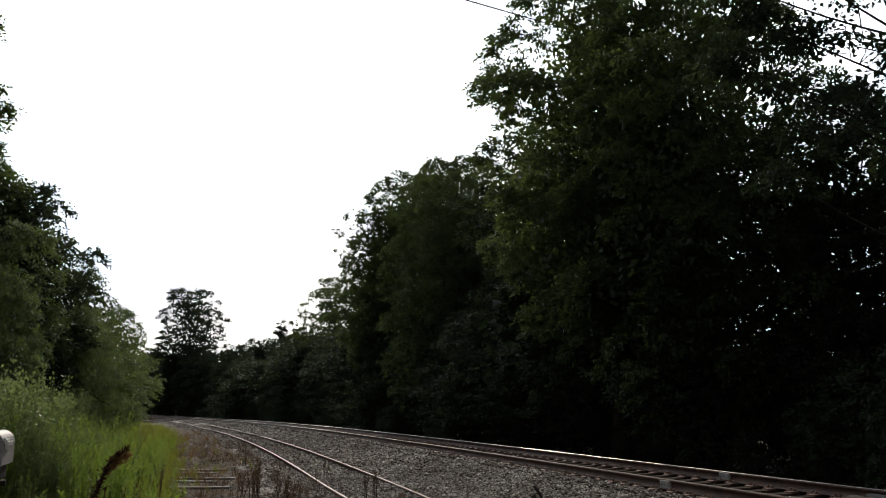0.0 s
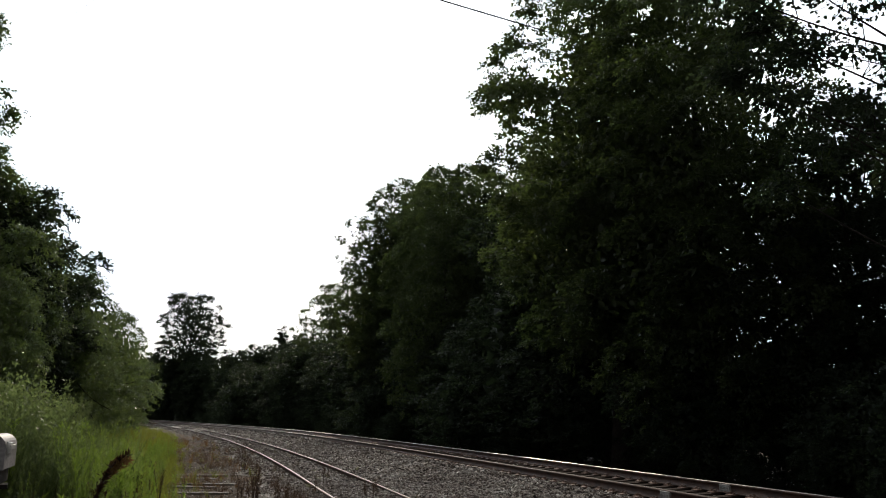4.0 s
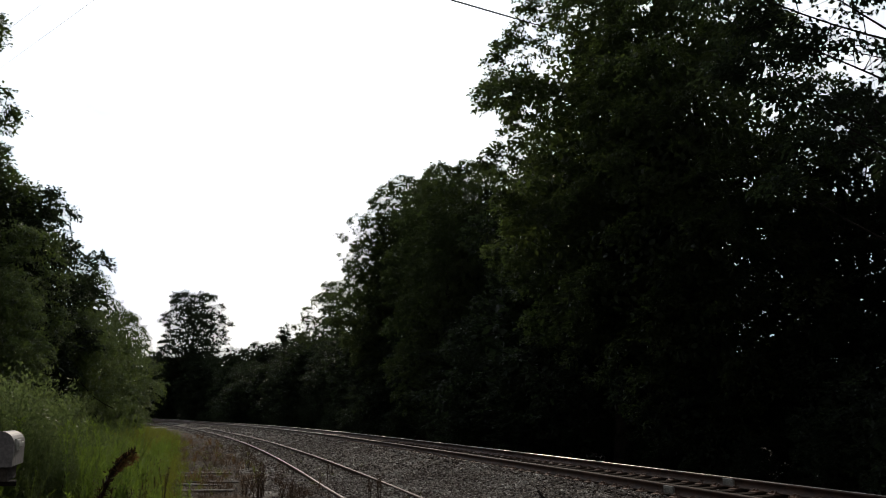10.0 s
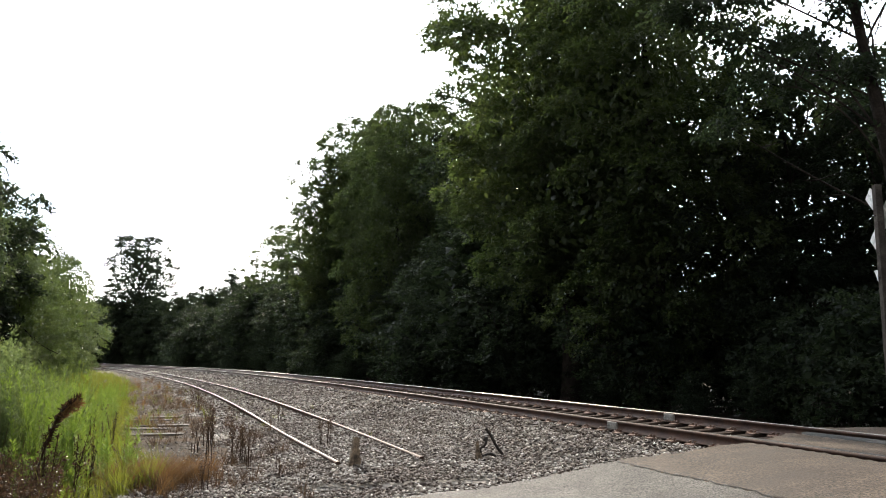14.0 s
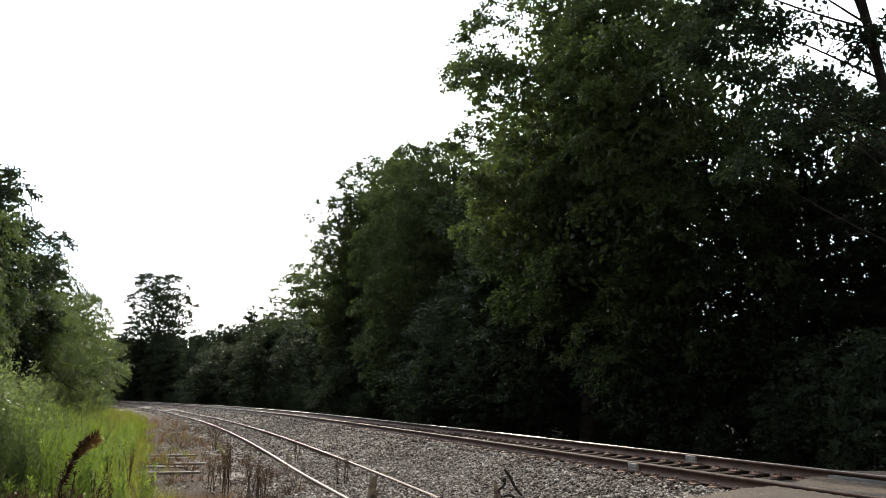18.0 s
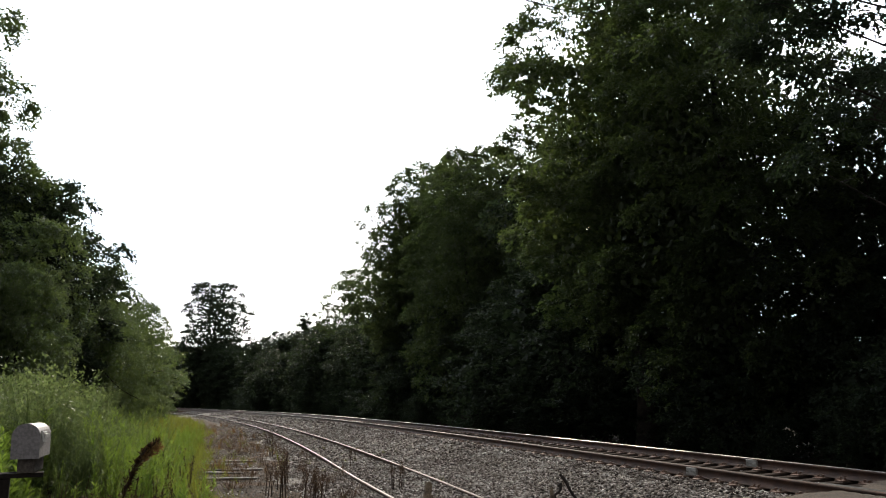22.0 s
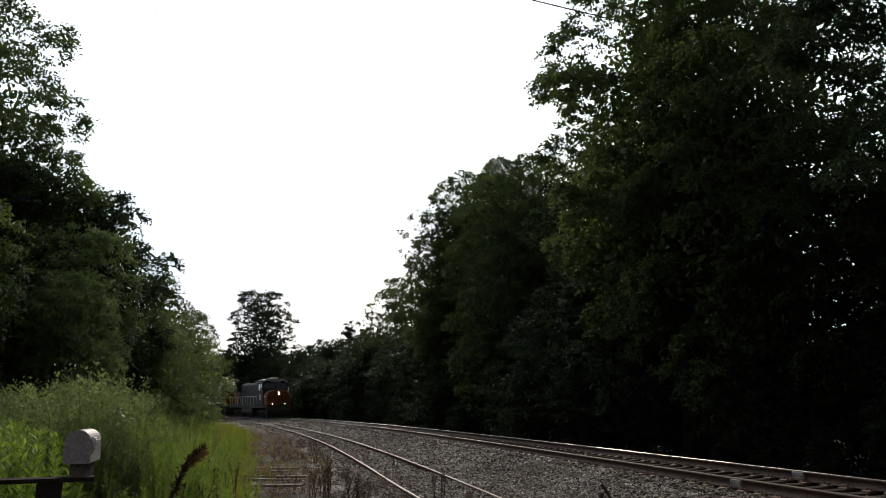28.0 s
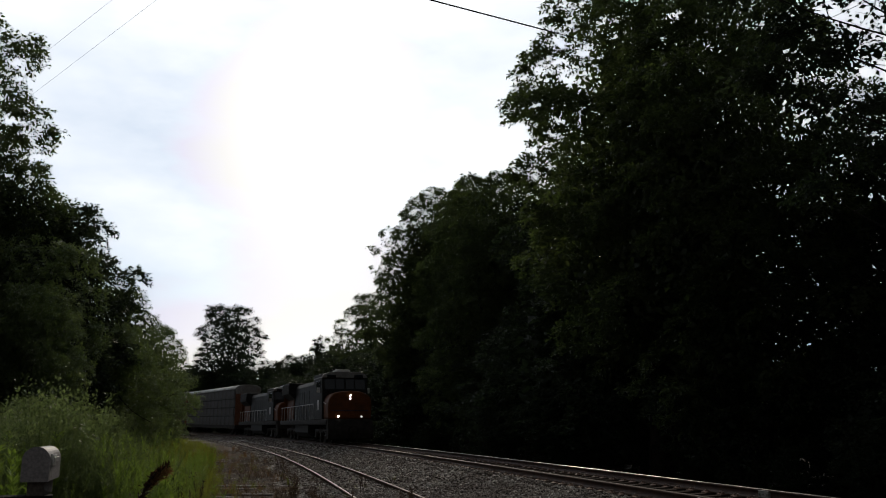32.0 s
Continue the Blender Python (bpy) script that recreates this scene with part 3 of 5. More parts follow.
maple = Grove(tree("tree", "tall broadleaf tree with a dense dark green crown", 11, 22, 5.0, 5.6, 126000, 0.15, M_LEAF, 140, 0.32, 26, 0.26, 0.72, big=0.24, fill=17000, core=0.78), 22)
oak = Grove(tree("tree", "broad dark leafy tree with an uneven crown", 23, 20, 2.0, 5.2, 94000, 0.155, M_LEAF, 130, 0.3, 26, 0.28, 0.72, big=0.24, fill=9500, core=0.76), 20)
far_tree = Grove(tree("tree", "leafy tree deep in the dark wood", 71, 18, 1.2, 4.8, 12000, 0.3, M_LEAF_SHADED, 60, 0.26, 12, 0.4, 0.7, big=0.27, fill=2600, fill_size=0.8, core=0.72), 18)
young = Grove(tree("tree", "medium leafy tree at the edge of the wood", 37, 13, 0.8, 3.6, 28000, 0.17, M_LEAF_SHADED, 70, 0.16, 20, 0.3, 0.7, big=0.27, fill=4200, fill_size=0.4, core=0.75), 13)
sapling = Grove(tree("tree", "slender tree with light showing through its leaves", 67, 12, 2.0, 3.4, 26000, 0.15, M_LEAF_SHADED, 64, 0.13, 18, 0.3, 0.5, big=0.27, fill=1500, core=0.62, limbs=14), 12)
cedar = Grove(tree("tree", "pointed dark evergreen in the wood", 83, 12, 0.5, 2.7, 22000, 0.16, M_LEAF_SHADED, 80, 0.14, 18, 0.26, 0.5, fill=1500, big=0.24, cone=True), 12)
airy = Grove(tree("tree", "tall thin-crowned tree with gaps in its leaves", 41, 20, 4.5, 4.4, 44000, 0.15, M_LEAF, 70, 0.26, 22, 0.32, 0.4, big=0.24, fill=2600, core=0.5, limbs=16), 20)
lone = Grove(tree("tree", "tall round-crowned tree standing clear above the wood", 97, 20, 6.5, 4.9, 36000, 0.2, M_LEAF_SHADED, 80, 0.26, 18, 0.36, 0.4, big=0.26, fill=4500, fill_size=0.36, core=0.7, limbs=14), 20)
shrub = Grove(tree("shrub", "dense dark shrub growing beside the railway", 53, 4.5, 0.3, 2.3, 6000, 0.13, M_LEAF_SHADED, 34, 0.06, 16, 0.24, 0.6, big=0.3, category="shrub", fill=1200, fill_size=0.3), 4.5)
thicket = Grove(tree("shrub", "bright leafy bush at the edge of the weeds", 59, 8, 0.3, 3.3, 36000, 0.11, M_LEAF_LIGHT, 90, 0.12, 22, 0.24, 0.65, big=0.24, category="shrub", fill=3600, fill_size=0.24), 8)

R = random.Random(5)
# wood beyond the main line, nearest the rails first
WOOD = [(5.2, 33.5, 20.0, maple, 1.03), (4.6, 43, 17.0, oak, 0.85), (-2.6, 54, 17.3, oak, 0.85), (-5.8, 67, 20.6, maple, 1.12), (-1.8, 61, 20.2, maple, 0.95), (-7.2, 66, 17.0, maple, 0.82), (-10.5, 82, 12, young, 1.0),
        (-18.4, 103, 18.0, oak, 0.95), (-14.5, 92, 11, young, 1.0), (7.6, 29.0, 18.4, oak, 0.95), (11.4, 27.0, 12.0, sapling, 1.0), (14.5, 29.0, 12.6, sapling, 1.1), (13.4, 24, 9.5, sapling, 1.0),
        (18, 28.5, 12.0, sapling, 1.1), (15.5, 20.5, 8.6, sapling, 1.0), (19.5, 23, 10.5, sapling, 1.1), (22, 27, 12, sapling, 1.1), (12.0, 31.0, 10.0, sapling, 0.95), (21, 17.5, 8.5, sapling, 1.1), (-24.5, 108, 12.6, cedar, 1.25),
        (-28.0, 115, 14.4, cedar, 1.25), (-32, 119, 12, young, 1.0), (-37.5, 125, 11.6, young, 1.1), (-42, 130, 10.8, young, 1.1), (-47, 136, 11.5, young, 1.1), (-53, 141, 11.5, far_tree, 1.0),
        (-60, 148, 12, young, 1.2), (-68, 152, 13, far_tree, 0.9), (-78, 152, 13, far_tree, 1.0)]
for x, y, h, g, w in WOOD:
    g.put(x, y, h, R.uniform(0, 360), w)
for x, y, h in [(9.5, 38, 9), (4.5, 48, 17), (30, 48, 7), (38, 46, 8), (2.5, 58, 17.5), (3, 70, 18), (-1, 82, 17), (-8, 92, 13.5), (-12, 103, 13), (-20, 116, 12), (-27, 124, 11.5), (-35, 133, 11), (-44, 142, 11), (-52, 152, 11), (-60, 160, 11), (-40, 150, 11), (-31, 142, 11.5), (-76, 172, 12), (-50, 170, 12.5), (-64, 178, 12), (-36, 165, 12), (-25.5, 119, 12.6), (-31, 126, 12.2), (-36, 129, 11.8), (-41, 136, 11.8), (-46, 133, 10.6), (-56, 146, 11.5), (-50, 147, 12), (-29, 118, 11), (-22, 108, 12.5),
                (36, 38, 8), (-4.6, 74, 19.5), (13.5, 36.5, 6), (18.5, 36, 5.5), (14, 43, 6), (20, 41, 5.5), (25, 45, 6), (8.0, 38, 12), (12, 33, 5.5), (-4.5, 76, 18), (-8, 78, 15), (-90, 160, 14), (-66, 165, 14)]:
    far_tree.put(x, y, h, R.uniform(0, 360), R.uniform(0.95, 1.15))
lone.put(-50.5, 142, 22.5, 40, 1.08, "tall tree standing clear above the wood")
# undergrowth along the far side of the line
for i in range(48):
    s = 24 + i * 2.9
    p, d = on_line(MAIN, MAIN_S, s)
    o = R.uniform(4.9, 8.8)
    shrub.put(p[0] + d[1] * o, p[1] - d[0] * o, R.uniform(1.5, 3.2) * (1 if i % 3 else 1.8), R.uniform(0, 360), R.uniform(0.9, 1.2))
for i in range(22):
    p, d = on_line(MAIN, MAIN_S, 20 + i * 2.6)
    o = R.uniform(8.5, 12.0)
    shrub.put(p[0] + d[1] * o, p[1] - d[0] * o, R.uniform(2.6, 4.0), R.uniform(0, 360), R.uniform(1.1, 1.4))
# shade-toned trees close behind the undergrowth, their boughs over it
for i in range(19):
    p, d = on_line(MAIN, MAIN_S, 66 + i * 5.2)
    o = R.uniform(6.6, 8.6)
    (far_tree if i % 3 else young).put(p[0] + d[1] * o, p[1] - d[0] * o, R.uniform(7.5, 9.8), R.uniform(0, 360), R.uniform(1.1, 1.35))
# trees and bushes beside the siding
for x, y, h, g, w in [(-26.0, 57.5, 8.6, thicket, 0.85), (-25.0, 50, 10.2, thicket, 0.75), (-23.8, 40.4, 12.8, young, 1.12), (-26.8, 44.5, 13.8, young, 1.1), (-30, 37, 15, far_tree, 0.9), (-19.4, 32.0, 7.2, thicket, 0.75),
                      (-21.8, 35.0, 9.8, thicket, 0.85), (-22.6, 45.5, 7.2, thicket, 0.8), (-31, 58, 9, young, 1.0), (-37, 68, 9, young, 1.2), (-22.5, 27.0, 9.5, thicket, 0.9), (-27, 30, 13, far_tree, 1.0),
                      (-29, 66, 6.8, thicket, 0.9), (-34, 75, 8, young, 1.2), (-40, 82, 9, far_tree, 1.0), (-26.2, 37.5, 16.2, oak, 0.8), (-24.6, 35.6, 13.0, sapling, 1.0), (-29.5, 40, 15.5, far_tree, 0.9)]:
    g.put(x, y, h, R.uniform(0, 360), w)
airy.put(-26.9, 36.0, 21.5, 200, 1.05, "tall thin-crowned tree above the bushes")


def overhanging_tree():
    """Near tree at the crossing: a leaning trunk, sparse leafy boughs."""
    t = empty("tree", "near tree with a dark leaning trunk and sparse leafy boughs", "tree", at=(10.2, 17.4, -0.35))
    lb = [(-2.6, 1.0, 10.2, 1.1, 0.6), (-1.7, 0.2, 11.6, 1.4, 0.8), (-3.1, 1.1, 12.3, 1.3, 0.7), (-0.4, 0.4, 12.8, 1.5, 0.9), (0.8, -0.2, 10.8, 1.5, 0.8), (0.3, 0.6, 15.0, 2.0, 1.1), (-1.9, 0.7, 14.2, 1.7, 1.0),
          (-2.0, 0.4, 8.7, 0.8, 0.4), (1.9, 0.3, 13, 1.7, 1.0), (-3.8, 1.4, 11.0, 0.9, 0.5), (-3.4, 1.2, 14.2, 1.4, 0.8), (-0.9, 0.2, 9.6, 0.8, 0.4), (2.2, 0, 9.2, 1.3, 0.7), (-3.5, 0.8, 8.9, 0.9, 0.45), (-2.7, 0.6, 7.9, 0.8, 0.4), (-4.3, 1.0, 9.7, 0.9, 0.5), (-1.0, 0.0, 8.0, 0.8, 0.4), (0.9, 0, 8.4, 1.0, 0.5), (-4.6, 1.3, 12.2, 1.0, 0.6), (-0.2, 0, 6.6, 0.7, 0.35), (-3.6, 0.9, 7.0, 0.6, 0.3)]
    k = np.linspace(0, 1, 10)
    pts = np.stack([-1.75 * k ** 1.3, 0.5 * k, 15 * k], 1)
    pieces = [tube(pts, 0.15 * (1 - 0.75 * k) + 0.03, 10)]
    rng = np.random.default_rng(3)
    for b in lb:
        f = np.clip((b[2] - 2.2) / 15, 0.3, 0.9)
        a = np.array([np.interp(f, k, pts[:, j]) for j in range(3)])
        q = np.linspace(0, 1, 7)[:, None]
        end = np.array(b[:3])
        mid = (a + end) / 2 + rng.normal(size=3) * 0.4 + [0, 0, 0.35]
        line = (1 - q) ** 2 * a + 2 * q * (1 - q) * mid + q ** 2 * end
        pieces.append(tube(line, 0.026 * (1 - 0.8 * q[:, 0]) + 0.004, 6))
        for j in range(7):
            c = line[2 + j % 5]
            pieces.append(tube(np.linspace(c, c + rng.normal(size=3) * b[3] * 0.55, 4), [0.016, 0.012, 0.008, 0.004], 4))
    V, F = joined(pieces)
    part("trunk", mesh_of("trunk", V, F, M_BARK, smooth=True), None, t)
    part("crown", crown_mesh("crown", 3, lb, 31000, 0.135, M_LEAF_SHADED, 22, 0.34, 0.2), None, t)


overhanging_tree()

# ---- ties, plates, joints ----
def tie_mesh(seed):
    rng = random.Random(seed)
    bm = bmesh.new()
    box(bm, -1.3, 1.3, -0.115, 0.115, -0.17, 0.0, bevel=0.012)
    for v in bm.verts:
        v.co += Vector((rng.uniform(-1, 1) * 0.02, rng.uniform(-1, 1) * 0.006, rng.uniform(-1, 1) * 0.004))
    me = bpy.data.meshes.new("tie")
    bm.to_mesh(me)
    bm.free()
    me.materials.append(M_TIE)
    return me


def plate_mesh():
    bm = boxes((-0.19, 0.19, -0.09, 0.09, 0.0, 0.018), bevel=0.004)
    for sx, sy in ((-0.11, -0.05), (-0.11, 0.05), (0.11, 0.05), (0.11, -0.05)):
        box(bm, sx - 0.012, sx + 0.012, sy - 0.009, sy + 0.009, 0.015, 0.05)
        box(bm, sx - 0.02 - 0.012 * (1 if sx > 0 else -1), sx + 0.02 - 0.012 * (1 if sx > 0 else -1), sy - 0.014, sy + 0.014, 0.045, 0.06, bevel=0.004)
    # rail anchor clip
    box(bm, -0.12, 0.12, 0.118, 0.15, -0.03, 0.03, bevel=0.006)
    me = bpy.data.meshes.new("tie_plate")
    bm.to_mesh(me)
    bm.free()
    me.materials.append(M_PLATE)
    return me


TIES, PLATE = [tie_mesh(i) for i in range(6)], plate_mesh()
RT = random.Random(9)


def lay_ties(track, L, S, s0, s1, step, top, cant, plates_to, sink=0.0):
    s = s0
    k = 0
    while s < s1:
        p, d = on_line(L, S, s + RT.uniform(-0.04, 0.04))
        z = float(top(p[1])) - 0.168 - 0.018 - sink
        t = part("tie", TIES[k % 6], None, track)
        a = math.atan2(d[1], d[0]) - math.pi / 2 + RT.uniform(-0.02, 0.02)
        t.matrix_basis = Matrix.LocRotScale((p[0], p[1], z + cant / 2), Euler((RT.uniform(-0.01, 0.01), -math.atan2(cant, 1.51), a)), None)
        if s < plates_to:
            for o in (-0.755, 0.755):
                q = part("tie_plate", PLATE, None, t)
                q.location = (o, 0, 0.002)
        s += step
        k += 1


lay_ties(main_track, MAIN, MAIN_S, 33.0, 116, 0.52, lambda y: NEAR_TOP + climb(y), 0.05, 92)
lay_ties(siding, SIDE, SIDE_S, 0.7, 46, 0.56, side_top, 0.0, 24, 0.012)


def joint_bar(s, off, top):
    p, d = on_line(MAIN, MAIN_S, s)
    bm = boxes((-0.024, 0.024, -0.15, 0.15, -0.06, 0.06), bevel=0.008)
    for y in (-0.1, 0.0, 0.1):
        rod(bm, (-0.045, y, 0), (0.045, y, 0), 0.014, n=6)
    j = part("joint_bar", bm, M_GREYSTEEL, main_track, "pale grey painted joint bar")
    a = math.atan2(d[1], d[0]) - math.pi / 2
    j.matrix_basis = Matrix.LocRotScale((p[0] + d[1] * off, p[1] - d[0] * off, top - 0.085), Euler((0, 0, a)), None)


def s_near(L, S, x, y):
    return float(S[((L - np.array([x, y])) ** 2).sum(1).argmin()])


joint_bar(s_near(MAIN, MAIN_S, 3.7, 14.9), -0.787, NEAR_TOP)
joint_bar(s_near(MAIN, MAIN_S, 3.55, 15.3), 0.723, FAR_TOP)

# rubber strips between the rails of the crossing
cr = empty("crossing_panels", "dark worn rubber strips along the crossing rails", "crossing panel")
for o in (-0.63, 0.63):
    s = np.arange(s_near(MAIN, MAIN_S, 9, -2), s_near(MAIN, MAIN_S, 4.7, 12.3), 0.5)
    p, d = on_line(MAIN, MAIN_S, s)
    nrm = np.stack([d[:, 1], -d[:, 0]], 1)
    prof = np.array([(-0.055, -0.16), (0.055, -0.16), (0.055, -0.03), (-0.055, -0.03)])
    V = np.empty((len(s), 4, 3))
    V[:, :, :2] = p[:, None] + nrm[:, None] * (o + prof[None, :, 0, None])
    V[:, :, 2] = NEAR_TOP + 0.02 + prof[None, :, 1]
    k = np.arange(len(s) - 1)[:, None] * 4 + np.arange(4)[None]
    k2 = np.arange(len(s) - 1)[:, None] * 4 + (np.arange(4)[None] + 1) % 4
    part("strip", mesh_of("strip", V.reshape(-1, 3), np.stack([k, k + 4, k2 + 4, k2], -1).reshape(-1, 4), surface("black_rubber", (0.02, 0.02, 0.02), (0.045, 0.043, 0.04), 5, 60, 0.7)), None, cr)

# crack between the two layers of asphalt
cs = np.arange(s_near(MAIN, MAIN_S, 8.3, 2.0), s_near(MAIN, MAIN_S, 4.65, 12.0), 0.12)
cp, cd = on_line(MAIN, MAIN_S, cs)
pts = np.stack([cp[:, 0] - cd[:, 1] * 2.62, cp[:, 1] + cd[:, 0] * 2.62], 1) + np.array([[RT.uniform(-0.025, 0.025), RT.uniform(-0.025, 0.025)] for _ in cs])
wv = np.array([RT.uniform(0.004, 0.014) for _ in pts])
V = np.concatenate([np.stack([pts[:, 0] - wv, pts[:, 1] - wv * 0.6, road_z(pts[:, 0], pts[:, 1]) + 0.006], 1), np.stack([pts[:, 0] + wv, pts[:, 1] + wv * 0.6, road_z(pts[:, 0], pts[:, 1]) + 0.006], 1)])
n = len(pts)
k = np.arange(n - 1)
tagged(part("crack", mesh_of("crack", V, np.stack([k, k + n, k + n + 1, k + 1], 1), surface("tar", (0.012, 0.011, 0.01), (0.03, 0.028, 0.026), 8, 60, 0.8)), None, road), "dark tarred crack")


# ---- gravel ----
def stone_material():
    m, n, l, b = material("ballast_stone", 0.85)
    geo = n.new("ShaderNodeNewGeometry")
    r = ramp(n, [(0.0, (0.03, 0.024, 0.022)), (0.28, (0.13, 0.1, 0.085)), (0.5, (0.25, 0.225, 0.205)), (0.82, (0.5, 0.48, 0.455)), (1.0, (0.88, 0.86, 0.83))])
    l.new(geo.outputs["Random Per Island"], r.inputs["Fac"])
    g = noise_tex(n, l, 45.0, 3.0)
    gr = ramp(n, [(0.3, (0.75, 0.73, 0.7)), (0.7, (1.12, 1.12, 1.12))])
    l.new(g.outputs["Fac"], gr.inputs["Fac"])
    big = noise_tex(n, l, 0.7, 4.0)
    gb = ramp(n, [(0.4, (0.66, 0.6, 0.57)), (0.62, (1.05, 1.04, 1.02))])
    l.new(big.outputs["Fac"], gb.inputs["Fac"])
    c = mixed(n, l, r.outputs["Color"], gr.outputs["Color"], 1.0, "MULTIPLY")
    l.new(mixed(n, l, c, gb.outputs["Color"], 1.0, "MULTIPLY"), b.inputs["Base Color"])
    bumped(n, l, b, g.outputs["Fac"], 0.4, 0.01)
    return m


M_STONE = stone_material()


def stones(seed, count, x0, x1, y0, y1, fall, keep, lo, hi, name, label):
    rng = np.random.default_rng(seed)
    k = count * 3
    y = y0 + (y1 - y0) * rng.random(k) ** fall
    x = x0 + (x1 - x0) * rng.random(k)
    ok = keep(x, y)
    x, y = x[ok][:count], y[ok][:count]
    m = len(x)
    size = lo + (hi - lo) * rng.random(m) ** 1.6
    base = np.array([(1, 0, 0), (-0.9, 0.2, 0.1), (0.1, 1, 0), (0, -0.95, 0.1), (0.1, 0, 0.8), (0, 0.1, -0.7)])
    V = base[None] + rng.normal(size=(m, 6, 3)) * 0.22
    ang = rng.random(m) * 6.283
    tilt = rng.normal(size=m) * 0.5
    ca, sa, ct, st = np.cos(ang), np.sin(ang), np.cos(tilt), np.sin(tilt)
    v = V.copy()
    v[:, :, 1], v[:, :, 2] = V[:, :, 1] * ct[:, None] - V[:, :, 2] * st[:, None], V[:, :, 1] * st[:, None] + V[:, :, 2] * ct[:, None]
    w = v.copy()
    w[:, :, 0], w[:, :, 1] = v[:, :, 0] * ca[:, None] - v[:, :, 1] * sa[:, None], v[:, :, 0] * sa[:, None] + v[:, :, 1] * ca[:, None]
    w *= size[:, None, None] * np.array([1.0, 1.0, 0.72])
    w[:, :, 0] += x[:, None]
    w[:, :, 1] += y[:, None]
    w[:, :, 2] += (ground_z(x, y) + size * (0.1 + 0.75 * rng.random(m)))[:, None]
    tri = np.array([(0, 2, 4), (2, 1, 4), (1, 3, 4), (3, 0, 4), (2, 0, 5), (1, 2, 5), (3, 1, 5), (0, 3, 5)])
    F = (np.arange(m)[:, None, None] * 6 + tri[None]).reshape(-1, 3)
    tagged(part(name, mesh_of(name, w.reshape(-1, 3), F, M_STONE), None), label, "gravel", kind="stuff")


def gravel_zone(x, y):
    om, os_ = offset_to(MAIN, x, y), offset_to(SIDE, x, y)
    on_road = inside(ROAD, x, y - 0.1)
    bed = (os_ > -1.9 + 0.5 * wobble(x, y, 0.9)) | (y < 13.4) & (x > -4.0 + 0.4 * wobble(x, y, 1.5))
    return (om < 2.2) & bed & ~on_road & ~((np.abs(np.abs(om) - 0.755) < 0.09))


stones(1, 78000, -5.5, 6.0, 8.8, 24.0, 1.35, gravel_zone, 0.011, 0.037, "ballast", "loose pale grey ballast stones round the rails")
stones(2, 22000, -14.0, 3.0, 22.0, 48.0, 1.1, gravel_zone, 0.03, 0.055, "ballast", "loose pale grey ballast stones along the line")
stones(3, 24000, -46.0, -2.0, 44.0, 112.0, 1.0, gravel_zone, 0.05, 0.08, "ballast", "pale ballast stones on the distant line")


def verge_zone(x, y):
    os_ = offset_to(SIDE, x, y)
    return (os_ < -1.4) & (os_ > -4.6) & ((y > 13) | (x < -3.2) & (x > -5)) & (wobble(x, y, 0.8, 5.0) > -0.45)


stones(4, 12000, -22.0, -3.0, 11.5, 60.0, 1.5, verge_zone, 0.012, 0.034, "pebbles", "stray gravel on the brown verge of the siding")

# ---- grass and weeds ----
def scattered(variants, rng, x, y, scale, lean=0.12):
    """Copies of plants (arrays of points and triangles) joined into one mesh."""
    VV, FF, o = [], [], 0
    z = ground_z(x, y)
    pick = rng.integers(0, len(variants), len(x))
    for i in range(len(variants)):
        V, F = variants[i]
        sel = np.nonzero(pick == i)[0]
        if not len(sel):
            continue
        a = rng.random(len(sel)) * 6.283
        c, s = np.cos(a)[:, None], np.sin(a)[:, None]
        k = scale[sel][:, None]
        W_ = np.empty((len(sel), len(V), 3))
        lx, ly = rng.normal(size=len(sel))[:, None] * lean, rng.normal(size=len(sel))[:, None] * lean
        W_[:, :, 0] = (V[None, :, 0] * c - V[None, :, 1] * s) * k + lx * V[None, :, 2] * k + x[sel][:, None]
        W_[:, :, 1] = (V[None, :, 0] * s + V[None, :, 1] * c) * k + ly * V[None, :, 2] * k + y[sel][:, None]
        W_[:, :, 2] = V[None, :, 2] * k + z[sel][:, None] - 0.02
        VV.append(W_.reshape(-1, 3))
        FF.append((F[None] + (np.arange(len(sel)) * len(V))[:, None, None] + o).reshape(-1, 3))
        o += len(sel) * len(V)
    return np.concatenate(VV), np.concatenate(FF)


def blade_tuft(rng, n, height, width, spreadr, bend=0.5):
    """Bent blades of three segments."""
    V, F = [], []
    for i in range(n):
        a, r = rng.random() * 6.283, rng.random() * spreadr
        h = height * (0.5 + 0.5 * rng.random())
        b = bend * h * (0.3 + 0.7 * rng.random())
        d = np.array([math.cos(a), math.sin(a), 0])
        s = np.array([-d[1], d[0], 0]) * width * (0.7 + 0.6 * rng.random())
        o = len(V)
        base = d * r
        for k in (0.0, 0.4, 0.75):
            c = base + d * b * k * k + np.array([0, 0, h * k * (1 - 0.15 * k)])
            V += [c - s * (1 - 0.5 * k), c + s * (1 - 0.5 * k)]
        V.append(base + d * b * 1.1 + np.array([0, 0, h * 0.86]))
        F += [(o, o + 1, o + 3), (o, o + 3, o + 2), (o + 2, o + 3, o + 5), (o + 2, o + 5, o + 4), (o + 4, o + 5, o + 6)]
    return np.array(V), np.array(F)


